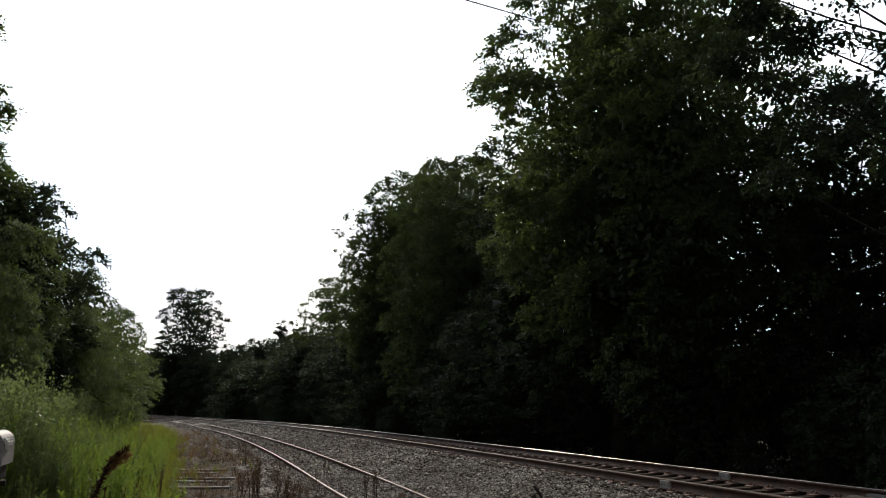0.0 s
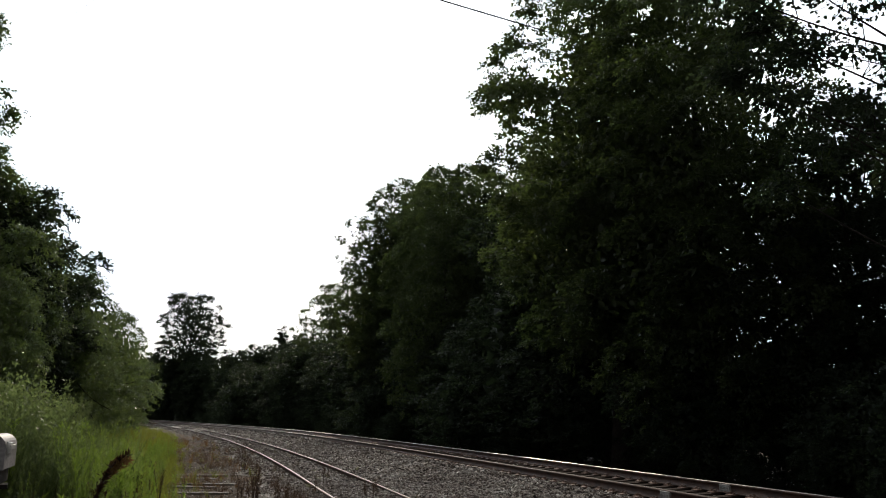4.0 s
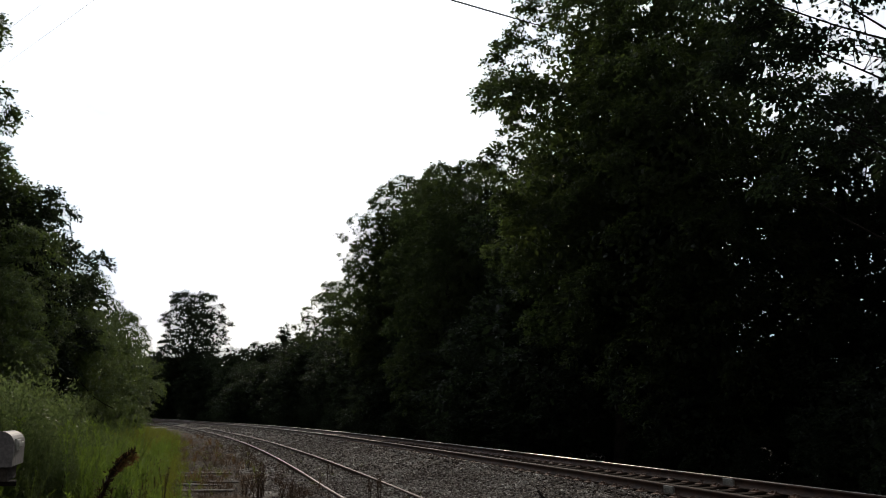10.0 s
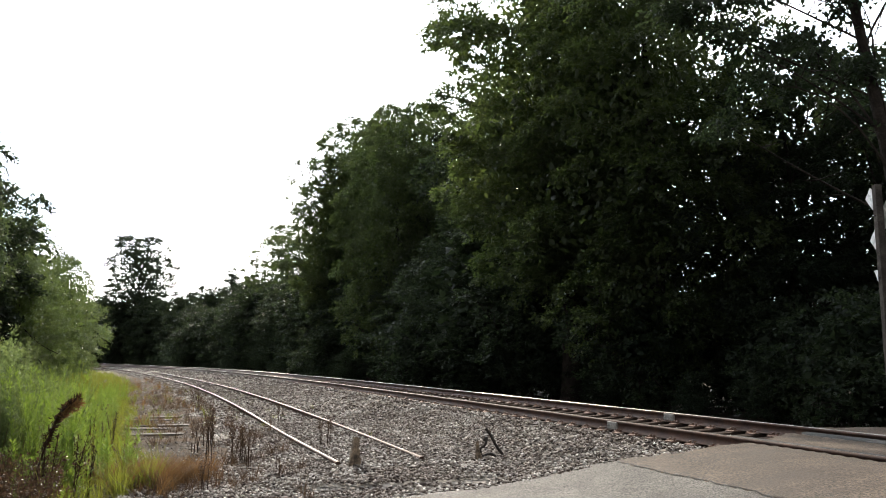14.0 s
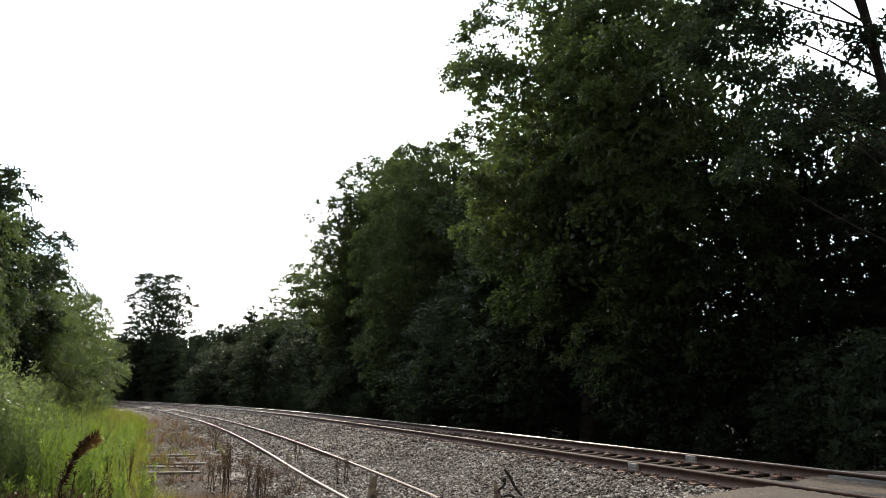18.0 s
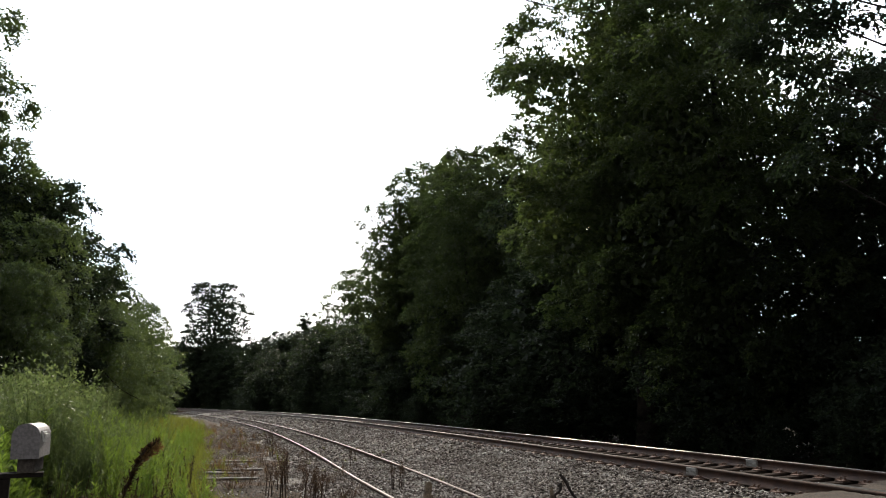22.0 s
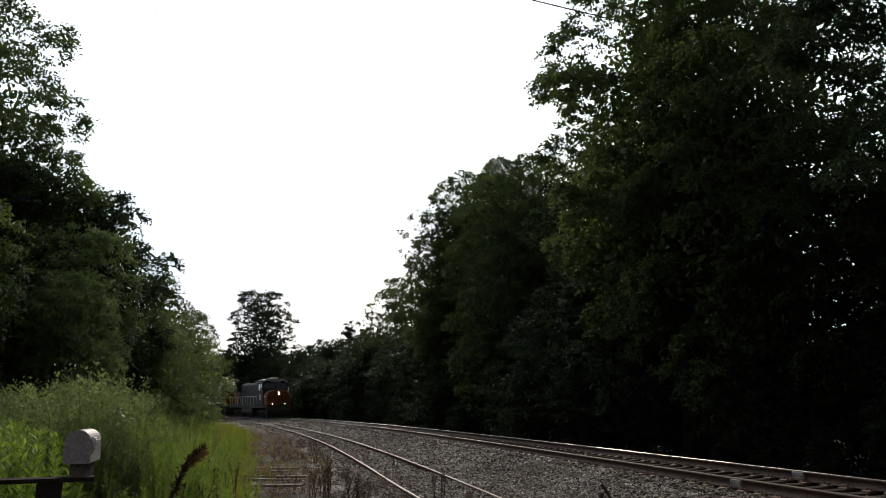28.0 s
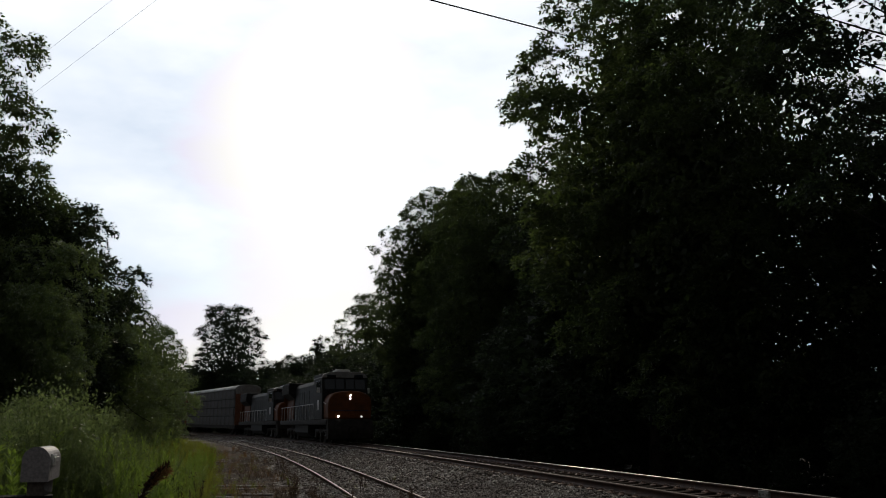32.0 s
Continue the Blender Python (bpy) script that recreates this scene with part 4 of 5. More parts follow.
def stalk_plant(rng, height, leaf, n, stalks=3, width=0.2, droop=0.25, top=0.0):
    """Upright stalks with narrow leaves all the way up, a tuft at the tip."""
    VV, FF, o = [], [], 0

    def add(V, F):
        nonlocal o
        VV.append(V)
        FF.append(F + o)
        o += len(V)

    for j in range(stalks):
        a, r = rng.random() * 6.283, rng.random() * 0.12
        h = height * (0.7 + 0.3 * rng.random())
        lean = rng.normal(size=2) * 0.1 * h
        k = np.linspace(0, 1, 4)
        line = np.stack([r * math.cos(a) + lean[0] * k ** 1.5, r * math.sin(a) + lean[1] * k ** 1.5, h * k], 1)
        v, f = tube(line, 0.006 * (1.2 - 0.8 * k) + 0.001, 3)
        add(v, np.concatenate([f[:, [0, 1, 2]], f[:, [0, 2, 3]]]))
        q = 0.18 + 0.82 * rng.random(n) ** 0.8
        P = np.stack([np.interp(q, k, line[:, i]) for i in range(3)], 1)
        ang = np.arange(n) * 2.4 + rng.random() * 6
        D = np.stack([np.cos(ang), np.sin(ang), 0.55 - droop + 0.5 * q + 0.2 * rng.normal(size=n)], 1)
        L = leaf * (1.15 - 0.6 * q) * (0.7 + 0.6 * rng.random(n))
        add(*leaves(P, D, np.tile([0, 0, 1.0], (n, 1)) + rng.normal(size=(n, 3)) * 0.3, L, L * width))
        if top:
            m = 16
            P = line[-1] + rng.normal(size=(m, 3)) * top * [0.6, 0.6, 1.2]
            add(*leaves(P, rng.normal(size=(m, 3)) + [0, 0, 0.8], rng.normal(size=(m, 3)), np.full(m, top * 0.7), np.full(m, top * 0.35)))
    return np.concatenate(VV), np.concatenate(FF)


def weed_zone(rng, count, x0, x1, y0, y1, test, fall=1.0):
    x = x0 + (x1 - x0) * rng.random(count * 4)
    y = y0 + (y1 - y0) * rng.random(count * 4) ** fall
    ok = test(x, y)
    return x[ok][:count], y[ok][:count]


wr = np.random.default_rng(77)
side_off = lambda x, y: offset_to(SIDE, x, y)


def left_edge(x, y):
    """Where the gravel gives way to grass."""
    return np.where(y > 13, side_off(x, y), x + 0.1) + 0.5 * wobble(x, y, 1.3)


def low_patch(x, y):
    """Trampled low growth in front, tall clumps behind."""
    d, b = np.hypot(x, y), np.degrees(np.arctan2(x, y))
    near = smooth(11.4, 10.2, d) * smooth(-31.8, -30.6, b)
    return 1 - 0.5 * near


# yellow-green grass beside the siding
tufts = [blade_tuft(wr, 26, 0.26 + 0.06 * i, 0.0028, 0.12, 0.5 + 0.12 * (i % 4)) for i in range(7)]
x, y = weed_zone(wr, 3300, -19, -3.2, 9.2, 46, lambda x, y: (left_edge(x, y) < -3.8 - 0.5 * smooth(20, 40, y)) & (left_edge(x, y) > -6.6), 1.5)
V, F = scattered(tufts, wr, x, y, (0.4 + 1.0 * wr.random(len(x)) ** 2) * (1 + 0.4 * wobble(x, y, 1.9, 4.0)), 0.3)
tagged(part("grass", mesh_of("grass", V, F, M_GRASS), None), "tall yellow-green grass beside the siding", "grass", kind="stuff")
x, y = weed_zone(wr, 1700, -40, -12, 40, 88, lambda x, y: (left_edge(x, y) < -3.9) & (left_edge(x, y) > -8.5), 1.0)
V, F = scattered(tufts, wr, x, y, (0.7 + 1.2 * wr.random(len(x)) ** 2), 0.25)
tagged(part("grass", mesh_of("grass", V, F, M_GRASS), None), "rough grass along the far verge of the siding", "grass", kind="stuff")
# low green growth under the weeds
tufts = [blade_tuft(wr, 16, 0.5, 0.006, 0.14, 0.7) for _ in range(5)]
x, y = weed_zone(wr, 1300, -20, -3.2, 5.0, 32, lambda x, y: (left_edge(x, y) < -4.9) & (x < -2.9), 1.3)
V, F = scattered(tufts, wr, x, y, (0.5 + 0.9 * wr.random(len(x))) * (0.2 + 0.8 * low_patch(x, y)))
tagged(part("undergrowth", mesh_of("undergrowth", V, F, M_LEAF_LIGHT), None), "rank green undergrowth among the weeds", "weeds", kind="stuff")
# feathery goldenrod-like stalks in loose clumps
plants = [stalk_plant(wr, 1.6, 0.12, 84, 3, 0.11, 0.15) for _ in range(8)]
x, y = weed_zone(wr, 760, -15, -4.2, 6.8, 24, lambda x, y: (left_edge(x, y) < -5.2) & (x < -0.38 * y - 0.5) & (wobble(x, y, 2.6, 8.0) > 0.1), 1.2)
V, F = scattered(plants, wr, x, y, (0.45 + 0.7 * wr.random(len(x))) * low_patch(x, y))
tagged(part("tall_weeds", mesh_of("tall_weeds", V, F, M_WEED), None), "tall leafy green weeds on straight stalks", "weeds", kind="stuff")
# grey-green weeds behind
plants = [stalk_plant(wr, 1.9, 0.11, 66, 4, 0.15, 0.25, 0.08) for _ in range(6)]
x, y = weed_zone(wr, 480, -19, -7.5, 15, 32, lambda x, y: (left_edge(x, y) < -7.3) & (wobble(x, y, 0.8, 3.0) > -0.25), 1.0)
V, F = scattered(plants, wr, x, y, 0.55 + 0.65 * wr.random(len(x)))
gb, gd = np.radians(-32.2 + 5.6 * wr.random(120)), 12.2 + 3.2 * wr.random(120)
x, y = gd * np.sin(gb), gd * np.cos(gb)
V2, F2 = scattered(plants, wr, x, y, (0.7 + 0.4 * wr.random(len(x))) * (0.82 + 0.33 * np.cos(np.degrees(gb) * 0.5 + 15)), 0.1)
V, F = np.concatenate([V, V2]), np.concatenate([F, F2 + len(V)])
tagged(part("grey_weeds", mesh_of("grey_weeds", V, F, M_WEED_GREY), None), "tall grey-green weeds with pale tips", "weeds", kind="stuff")
# dry brown weeds along the siding
tufts = [blade_tuft(wr, 12, 0.35, 0.004, 0.1, 0.9) for _ in range(5)]
x, y = weed_zone(wr, 950, -14, -0.5, 10.0, 44, lambda x, y: (left_edge(x, y) < -1.1) & (left_edge(x, y) > -4.2) & (wobble(x, y, 1.1, 2.0) > -0.05) & (y > 10.6), 1.3)
V, F = scattered(tufts, wr, x, y, 0.4 + 0.8 * wr.random(len(x)), 0.3)
tagged(part("dry_weeds", mesh_of("dry_weeds", V, F, M_STALK), None), "withered brown weeds on the gravel", "weeds", kind="stuff")
x, y = weed_zone(wr, 420, -22, -4, 20, 62, lambda x, y: (left_edge(x, y) < -1.9) & (left_edge(x, y) > -4.6) & (wobble(x, y, 0.9, 7.0) > 0.1), 1.2)
V, F = scattered(tufts, wr, x, y, 0.6 + 1.1 * wr.random(len(x)), 0.3)
tagged(part("dry_weeds", mesh_of("dry_weeds", V, F, M_DRY), None), "withered rusty weeds along the siding", "weeds", kind="stuff")
x, y = weed_zone(wr, 260, -20, -4, 17, 56, lambda x, y: (left_edge(x, y) < -1.8) & (left_edge(x, y) > -4.6) & (wobble(x, y, 1.2, 9.0) > 0.2), 1.2)
V, F = scattered(tufts, wr, x, y, 0.5 + 0.8 * wr.random(len(x)), 0.3)
tagged(part("grass", mesh_of("grass", V, F, M_GRASS), None), "yellow-green tufts on the brown verge", "grass", kind="stuff")
# few green tufts between the rails of the siding
x, y = weed_zone(wr, 130, -14, 0, 14, 45, lambda x, y: (np.abs(side_off(x, y)) < 1.6) & (wobble(x, y, 1.7, 1.0) > 0.3))
V, F = scattered(tufts, wr, x, y, 0.4 + 0.5 * wr.random(len(x)), 0.3)
tagged(part("sparse_grass", mesh_of("sparse_grass", V, F, M_GRASS), None), "sparse grass tufts between the siding rails", "grass", kind="stuff")


# leafy weeds among the grass
plants = [stalk_plant(wr, 0.75, 0.12, 44, 3, 0.14, 0.1) for _ in range(6)]
x, y = weed_zone(wr, 460, -17, -3.4, 9.2, 36, lambda x, y: (left_edge(x, y) < -4.3) & (left_edge(x, y) > -7.5) & (low_patch(x, y) > 0.75), 1.6)
V, F = scattered(plants, wr, x, y, 0.5 + 0.8 * wr.random(len(x)))
tagged(part("grass_weeds", mesh_of("grass_weeds", V, F, M_WEED_BRIGHT), None), "fresh green leafy weeds among the grass", "weeds", kind="stuff")
# tall bright plants round the mailbox
plants = [stalk_plant(wr, 1.8, 0.19, 74, 2, 0.24, 0.0) for _ in range(6)]
x, y = weed_zone(wr, 150, -9.5, -4.9, 7.4, 11.5, lambda x, y: (np.arctan2(x, y) < radians(-29.3)) & (np.hypot(x, y) > 8.6))
V, F = scattered(plants, wr, x, y, 0.72 + 0.32 * wr.random(len(x)), 0.08)
tagged(part("leafy_weeds", mesh_of("leafy_weeds", V, F, M_WEED_BRIGHT), None), "tall bright green leafy weeds behind the mailbox", "weeds", kind="stuff")
x, y = -3.85 + 0.22 * wr.normal(size=12), 8.5 + 0.2 * wr.normal(size=12)
V, F = scattered(plants, wr, x, y, 0.22 + 0.1 * wr.random(12), 0.2)
tagged(part("leafy_weeds", mesh_of("leafy_weeds", V, F, M_WEED_BRIGHT), None), "low fresh green weeds beside the dead stems", "weeds", kind="stuff")
# taller single stalks in the middle of the weeds
plants = [stalk_plant(wr, 1.9, 0.13, 84, 1, 0.14, 0.05) for _ in range(5)]
x, y = weed_zone(wr, 150, -13, -5, 9.6, 22, lambda x, y: (left_edge(x, y) < -5.2) & (x < -0.4 * y - 0.4))
V, F = scattered(plants, wr, x, y, (0.62 + 0.36 * wr.random(len(x))) * low_patch(x, y), 0.06)
gb, gd = np.radians(-26.4 + 3.6 * wr.random(46)), 12.0 + 2.2 * wr.random(46)
V2, F2 = scattered(plants, wr, gd * np.sin(gb), gd * np.cos(gb), 0.7 + 0.3 * wr.random(46), 0.05)
V, F = np.concatenate([V, V2]), np.concatenate([F, F2 + len(V)])
tagged(part("spire_weeds", mesh_of("spire_weeds", V, F, M_WEED_BRIGHT), None), "single upright green weed spires above the rest", "weeds", kind="stuff")
# brown clump at the gravel's edge
tufts = [blade_tuft(wr, 46, 0.45, 0.003, 0.16, 0.8) for _ in range(4)]
x = -3.95 + 0.34 * wr.normal(size=110)
y = 12.1 + 0.45 * wr.normal(size=110)
V, F = scattered(tufts, wr, x, y, 0.5 + 0.6 * wr.random(len(x)), 0.3)
tagged(part("rusty_grass", mesh_of("rusty_grass", V, F, M_DRY), None), "rusty brown clump of dead grass", "grass", kind="stuff")


# thin dead stems through the weeds
stems = []
for i in range(5):
    vs, fs, o = [], [], 0
    for j in range(4):
        k = np.linspace(0, 1, 4)
        l2 = wr.normal(size=2) * 0.14
        v, f = tube(np.stack([0.05 * j + l2[0] * k, l2[1] * k, (0.5 + 0.5 * wr.random()) * k], 1), 0.004 * (1.1 - 0.8 * k), 3)
        vs.append(v)
        fs.append(np.concatenate([f[:, [0, 1, 2]], f[:, [0, 2, 3]]]) + o)
        o += len(v)
        m = 10
        q = 0.5 + 0.5 * wr.random(m)
        V2, F2 = leaves(np.stack([0.05 * j + l2[0] * q, l2[1] * q, 0.7 * q], 1), wr.normal(size=(m, 3)), wr.normal(size=(m, 3)), np.full(m, 0.05), np.full(m, 0.02))
        vs.append(V2)
        fs.append(F2 + o)
        o += len(V2)
    stems.append((np.concatenate(vs), np.concatenate(fs)))
gb, gd = np.radians(-29.5 + 5.2 * wr.random(130)), 8.8 + 2.6 * wr.random(130)
x1, y1 = gd * np.sin(gb), gd * np.cos(gb)
x, y = weed_zone(wr, 50, -9, -3.6, 8.6, 19, lambda x, y: (left_edge(x, y) < -3.9) & (wobble(x, y, 1.4, 6.0) > 0.05), 1.2)
x, y = np.concatenate([x, x1]), np.concatenate([y, y1])
V, F = scattered(stems, wr, x, y, 0.6 + 0.5 * wr.random(len(x)), 0.15)
tagged(part("dead_stems", mesh_of("dead_stems", V, F, M_STALK), None), "thin dead brown stems among the weeds", "weeds", kind="stuff")


# single dark stalks that stand out
def dead_stalk(name, seed, height, stalks, seedhead, label, mat=None):
    rng = np.random.default_rng(seed)
    t = empty(name, label, "weed")
    for j in range(stalks):
        k = np.linspace(0, 1, 6)
        a = rng.random() * 6.283
        lean = rng.normal(size=2) * 0.1 * height
        h = height * (0.7 + 0.3 * rng.random())
        line = np.stack([0.06 * math.cos(a) + lean[0] * k ** 2, 0.06 * math.sin(a) + lean[1] * k ** 2, h * k], 1)
        v, f = tube(line, 0.009 * (1.1 - 0.7 * k), 4)
        part("stem", mesh_of("stem", v, f, M_SEED), None, t)
        if seedhead:
            m = 70
            q = 0.55 + 0.45 * rng.random(m)
            P = np.stack([np.interp(q, k, line[:, i]) for i in range(3)], 1) + rng.normal(size=(m, 3)) * 0.02 * (1.6 - q)[:, None]
            V, F = leaves(P, rng.normal(size=(m, 3)) + [0, 0, 0.3], rng.normal(size=(m, 3)), np.full(m, 0.03), np.full(m, 0.014))
            tagged(part("seed_head", mesh_of("seed_head", V, F, mat or M_SEED), None, t), kind="stuff")
    return t


def set_on(t, x, y, rot=0.0, scale=1.0, dz=-0.02):
    t.matrix_basis = Matrix.LocRotScale((x, y, float(ground_z(np.array([x]), np.array([y]))[0]) + dz), Euler((0, 0, radians(rot))), (scale,) * 3)
    return t


def dock():
    """The dark nodding plume by the grass."""
    t = empty("dead_plume", "dark brown withered plume nodding over the weeds", "weed")
    k = np.linspace(0, 1, 9)
    line = np.stack([0.38 * k ** 1.6 + 0.12 * k ** 9, 0.05 * k, 1.5 * k - 0.1 * k ** 9], 1)
    v, f = tube(line, 0.02 * (1.1 - 0.8 * k), 5)
    part("stem", mesh_of("stem", v, f, M_SEED), None, t)
    rng = np.random.default_rng(8)
    for name, a, b, mat, m, w in (("plume", 0.55, 1.0, M_SEED, 420, 0.026), ("rusty_tip", 0.82, 1.0, M_DRY, 240, 0.045)):
        q = a + (b - a) * rng.random(m)
        P = np.stack([np.interp(q, k, line[:, i]) for i in range(3)], 1) + rng.normal(size=(m, 3)) * w * (1.25 - 0.8 * q)[:, None] - (np.array([0, 0, 0.07]) if mat is M_DRY else 0)
        V, F = leaves(P, rng.normal(size=(m, 3)) * 0.5 + [0.5, 0, 0.4], rng.normal(size=(m, 3)), np.full(m, 0.07), np.full(m, 0.018))
        tagged(part(name, mesh_of(name, V, F, mat), None, t), kind="stuff")
    return t


set_on(dock(), -4.62, 9.75, 20, 0.95)
st = [dead_stalk("dead_stalk", 90 + i, 0.95, 3, True, "dark dead seed stalks standing in the grass") for i in range(3)]
for i, (x, y, s) in enumerate([(-4.5, 9.9, 1.0), (-4.25, 10.1, 0.95), (-5.3, 13.0, 0.8), (-6.3, 10.4, 0.9), (-5.9, 10.8, 0.9), (-6.4, 12.5, 0.9), (-4.75, 11.4, 0.85), (-5.2, 11.9, 0.8), (-4.35, 10.6, 0.8), (-5.6, 14.6, 0.9), (-6.6, 16.2, 0.9), (-6.0, 15.4, 0.7)]):
    set_on(st[i] if i < 3 else copy_thing(st[i % 3], Matrix.Identity(4)), x, y, i * 70, s)
sp = [dead_stalk("dry_stalk", 190 + i, 0.75, 4, True, "thin dark dry stalks rising from the gravel", M_STALK) for i in range(3)]
for i, (x, y, s) in enumerate([(-3.9, 14.6, 1.1), (-3.3, 14.3, 1.0), (-2.15, 16.6, 0.85), (-2.3, 16.4, 0.7), (-4.8, 18.2, 0.9), (-3.05, 11.2, 0.7), (-3.0, 13.6, 0.8), (-2.3, 12.2, 0.5), (-4.6, 17.0, 1.0),
                               (-7.5, 26.5, 0.9), (-6.1, 23.0, 0.9), (-9.7, 34, 1.0), (-4.1, 22, 0.7), (-4.5, 15.8, 0.9), (-3.7, 15.5, 1.0)]):
    set_on(sp[i] if i < 3 else copy_thing(sp[i % 3], Matrix.Identity(4)), x, y, i * 50, s)

# ---- small things by the road ----
M_MAIL = surface("mailbox_grey_paint", (0.23, 0.21, 0.205), (0.27, 0.25, 0.24), 5.0, 50.0, 0.6, 0.0, 0.08, 0.002, stain=(0.15, 0.13, 0.115))
M_MAIL_DOOR = surface("mailbox_door_grey", (0.15, 0.14, 0.145), (0.175, 0.165, 0.168), 5.0, 50.0, 0.6, 0.0, 0.08, 0.002)
M_POST = surface("black_creosoted_wood", (0.006, 0.0055, 0.005), (0.018, 0.015, 0.013), 4.0, 50.0, 1.0, bump=0.5, depth=0.01)
M_OLDWOOD = surface("weathered_wood", (0.03, 0.026, 0.023), (0.085, 0.075, 0.066), 4.0, 50.0, 0.9, bump=0.7, depth=0.01)
M_SPLIT = surface("split_wood", (0.06, 0.045, 0.032), (0.3, 0.23, 0.16), 9.0, 60.0, 0.85, bump=0.7, depth=0.01)
M_SIGN = surface("sign_white", (0.62, 0.62, 0.6), (0.74, 0.74, 0.72), 3.0, 40.0, 0.5, 0.0, 0.05, 0.002, stain=(0.5, 0.49, 0.46))
M_SIGN_BACK = surface("bare_aluminium", (0.42, 0.42, 0.41), (0.56, 0.56, 0.54), 3.0, 40.0, 0.45, 0.5, 0.05, 0.002)
M_IRON = surface("black_iron", (0.015, 0.013, 0.012), (0.04, 0.032, 0.028), 8.0, 60.0, 0.7, 0.4, 0.3, 0.003)

matte(M_POST, M_OLDWOOD)


def mailbox():
    """An arched tin box on a block, on a plank across a thick post."""
    d, b = 6.5, radians(-30.35)
    at = (d * math.sin(b), d * math.cos(b))
    t = empty("mailbox", "dull grey tin mailbox with an arched top on a dark post", "mailbox", at=(at[0], at[1], 1.385))
    t.rotation_euler = (0, 0, radians(21))
    w, h, L = 0.085, 0.227, 0.48

    def arch(k=1.0, y0=0.0, y1=L, z0=0.0):
        n = 14
        prof = [(-w * k, z0), (w * k, z0)] + [(w * k * math.cos(a), h - w + w * k * math.sin(a)) for a in np.linspace(0, math.pi, n)]
        bm = bmesh.new()
        A = [bm.verts.new((x, y0, z)) for x, z in prof]
        B = [bm.verts.new((x, y1, z)) for x, z in prof]
        bm.faces.new(A)
        bm.faces.new(B[::-1])
        for i in range(len(A)):
            j = (i + 1) % len(A)
            bm.faces.new((A[j], A[i], B[i], B[j]))
        bmesh.ops.recalc_face_normals(bm, faces=bm.faces)
        return bm

    part("body", arch(), M_MAIL, t)
    part("door", arch(1.035, -0.016, 0.004, -0.004), M_MAIL_DOOR, t, "flat grey end panel with a rolled rim")
    fl = part("flag", boxes((w + 0.002, w + 0.012, 0.06, 0.2, 0.1, 0.17), (w + 0.0125, w + 0.017, 0.1, 0.3, 0.125, 0.155), bevel=0.0015), M_SIGN_BACK, t, "pale metal flag and hinge")
    part("latch", boxes((w + 0.001, w + 0.012, 0.02, 0.045, 0.14, 0.18), bevel=0.003), M_SIGN_BACK, t)
    part("block", boxes((-0.05, 0.058, 0.03, 0.4, -0.1, -0.004), bevel=0.006), M_OLDWOOD, t)
    plank = part("plank", boxes((-0.7, 0.12, 0.05, 0.24, -0.131, -0.101), bevel=0.005), M_POST, t, "dark weathered plank")
    post = part("post", boxes((-0.25, -0.085, 0.06, 0.22, -1.6, -0.132), bevel=0.01), M_POST, t, "thick dark post")
    plank.rotation_euler = post.rotation_euler = (0, 0, radians(8))


mailbox()


def crossbuck():
    t = empty("crossbuck_sign", "white crossed boards over a yield plate on a grey post", "railroad sign", at=(7.17, 13.36, -0.1))
    z = 3.98
    part("post", boxes((-0.13, -0.02, -0.06, 0.06, 0, z + 0.5), bevel=0.008), M_OLDWOOD, t, "weathered square post")
    for a in (45, -45):
        bm = boxes((-0.012, 0.012, -0.61, 0.61, -0.115, 0.115), bevel=0.004)
        bmesh.ops.transform(bm, verts=bm.verts, matrix=pose(0.002 if a > 0 else 0.03, 0, z, a, 0, 0))
        k = part("blade", bm, [M_SIGN], t)
        bm = boxes((-0.016, -0.0125, -0.6, 0.6, -0.028, 0.028))
        bmesh.ops.transform(bm, verts=bm.verts, matrix=pose(0.002 if a > 0 else 0.03, 0, z, a, 0, 0))
        part("reflective_strip", bm, M_SIGN_BACK, t, "grey strip along the back of a board")
    bm = bmesh.new()
    f = [(-0.38, z - 0.86), (0.38, z - 0.86), (0.0, z - 1.52)]
    r = [bm.verts.new((x, y, zz)) for x in (-0.018, -0.002) for y, zz in f]
    bm.faces.new(r[:3])
    bm.faces.new(r[3:][::-1])
    for i in range(3):
        j = (i + 1) % 3
        bm.faces.new((r[j], r[i], r[i + 3], r[j + 3]))
    bmesh.ops.recalc_face_normals(bm, faces=bm.faces)
    part("yield_plate", bm, M_SIGN_BACK, t, "bare metal back of a triangular plate")
    for q in (z, z - 1.0):
        part("bolt", rods(((-0.15, 0, q), (0.05, 0, q), 0.014)), M_IRON, t)


crossbuck()


def stump(name, x, y, h, w, label, seed, tilt=0.0):
    """A split, broken-off wooden post."""
    rng = random.Random(seed)
    bm = bmesh.new()
    for i, (ox, k) in enumerate(((-0.36, 1.0), (-0.12, 0.86), (0.12, 0.97), (0.3, 0.6), (0.45, 0.34))):
        ww = w * 0.17
        box(bm, ox * w - ww, ox * w + ww, -w * 0.3, w * 0.3, -0.08, h * k)
    for v in bm.verts:
        s = 1 - 0.45 * max(0, v.co.z) / h
        v.co.x = v.co.x * s + rng.uniform(-1, 1) * 0.012
        v.co.y = v.co.y * s + rng.uniform(-1, 1) * 0.012
        v.co.z += rng.uniform(-1, 1) * 0.02
    t = tagged(part(name, bm, M_SPLIT), label, "wooden stake")
    t.matrix_basis = Matrix.LocRotScale((x, y, float(ground_z(np.array([x]), np.array([y]))[0])), Euler((0.05, tilt, 0.4)), None)
    return t


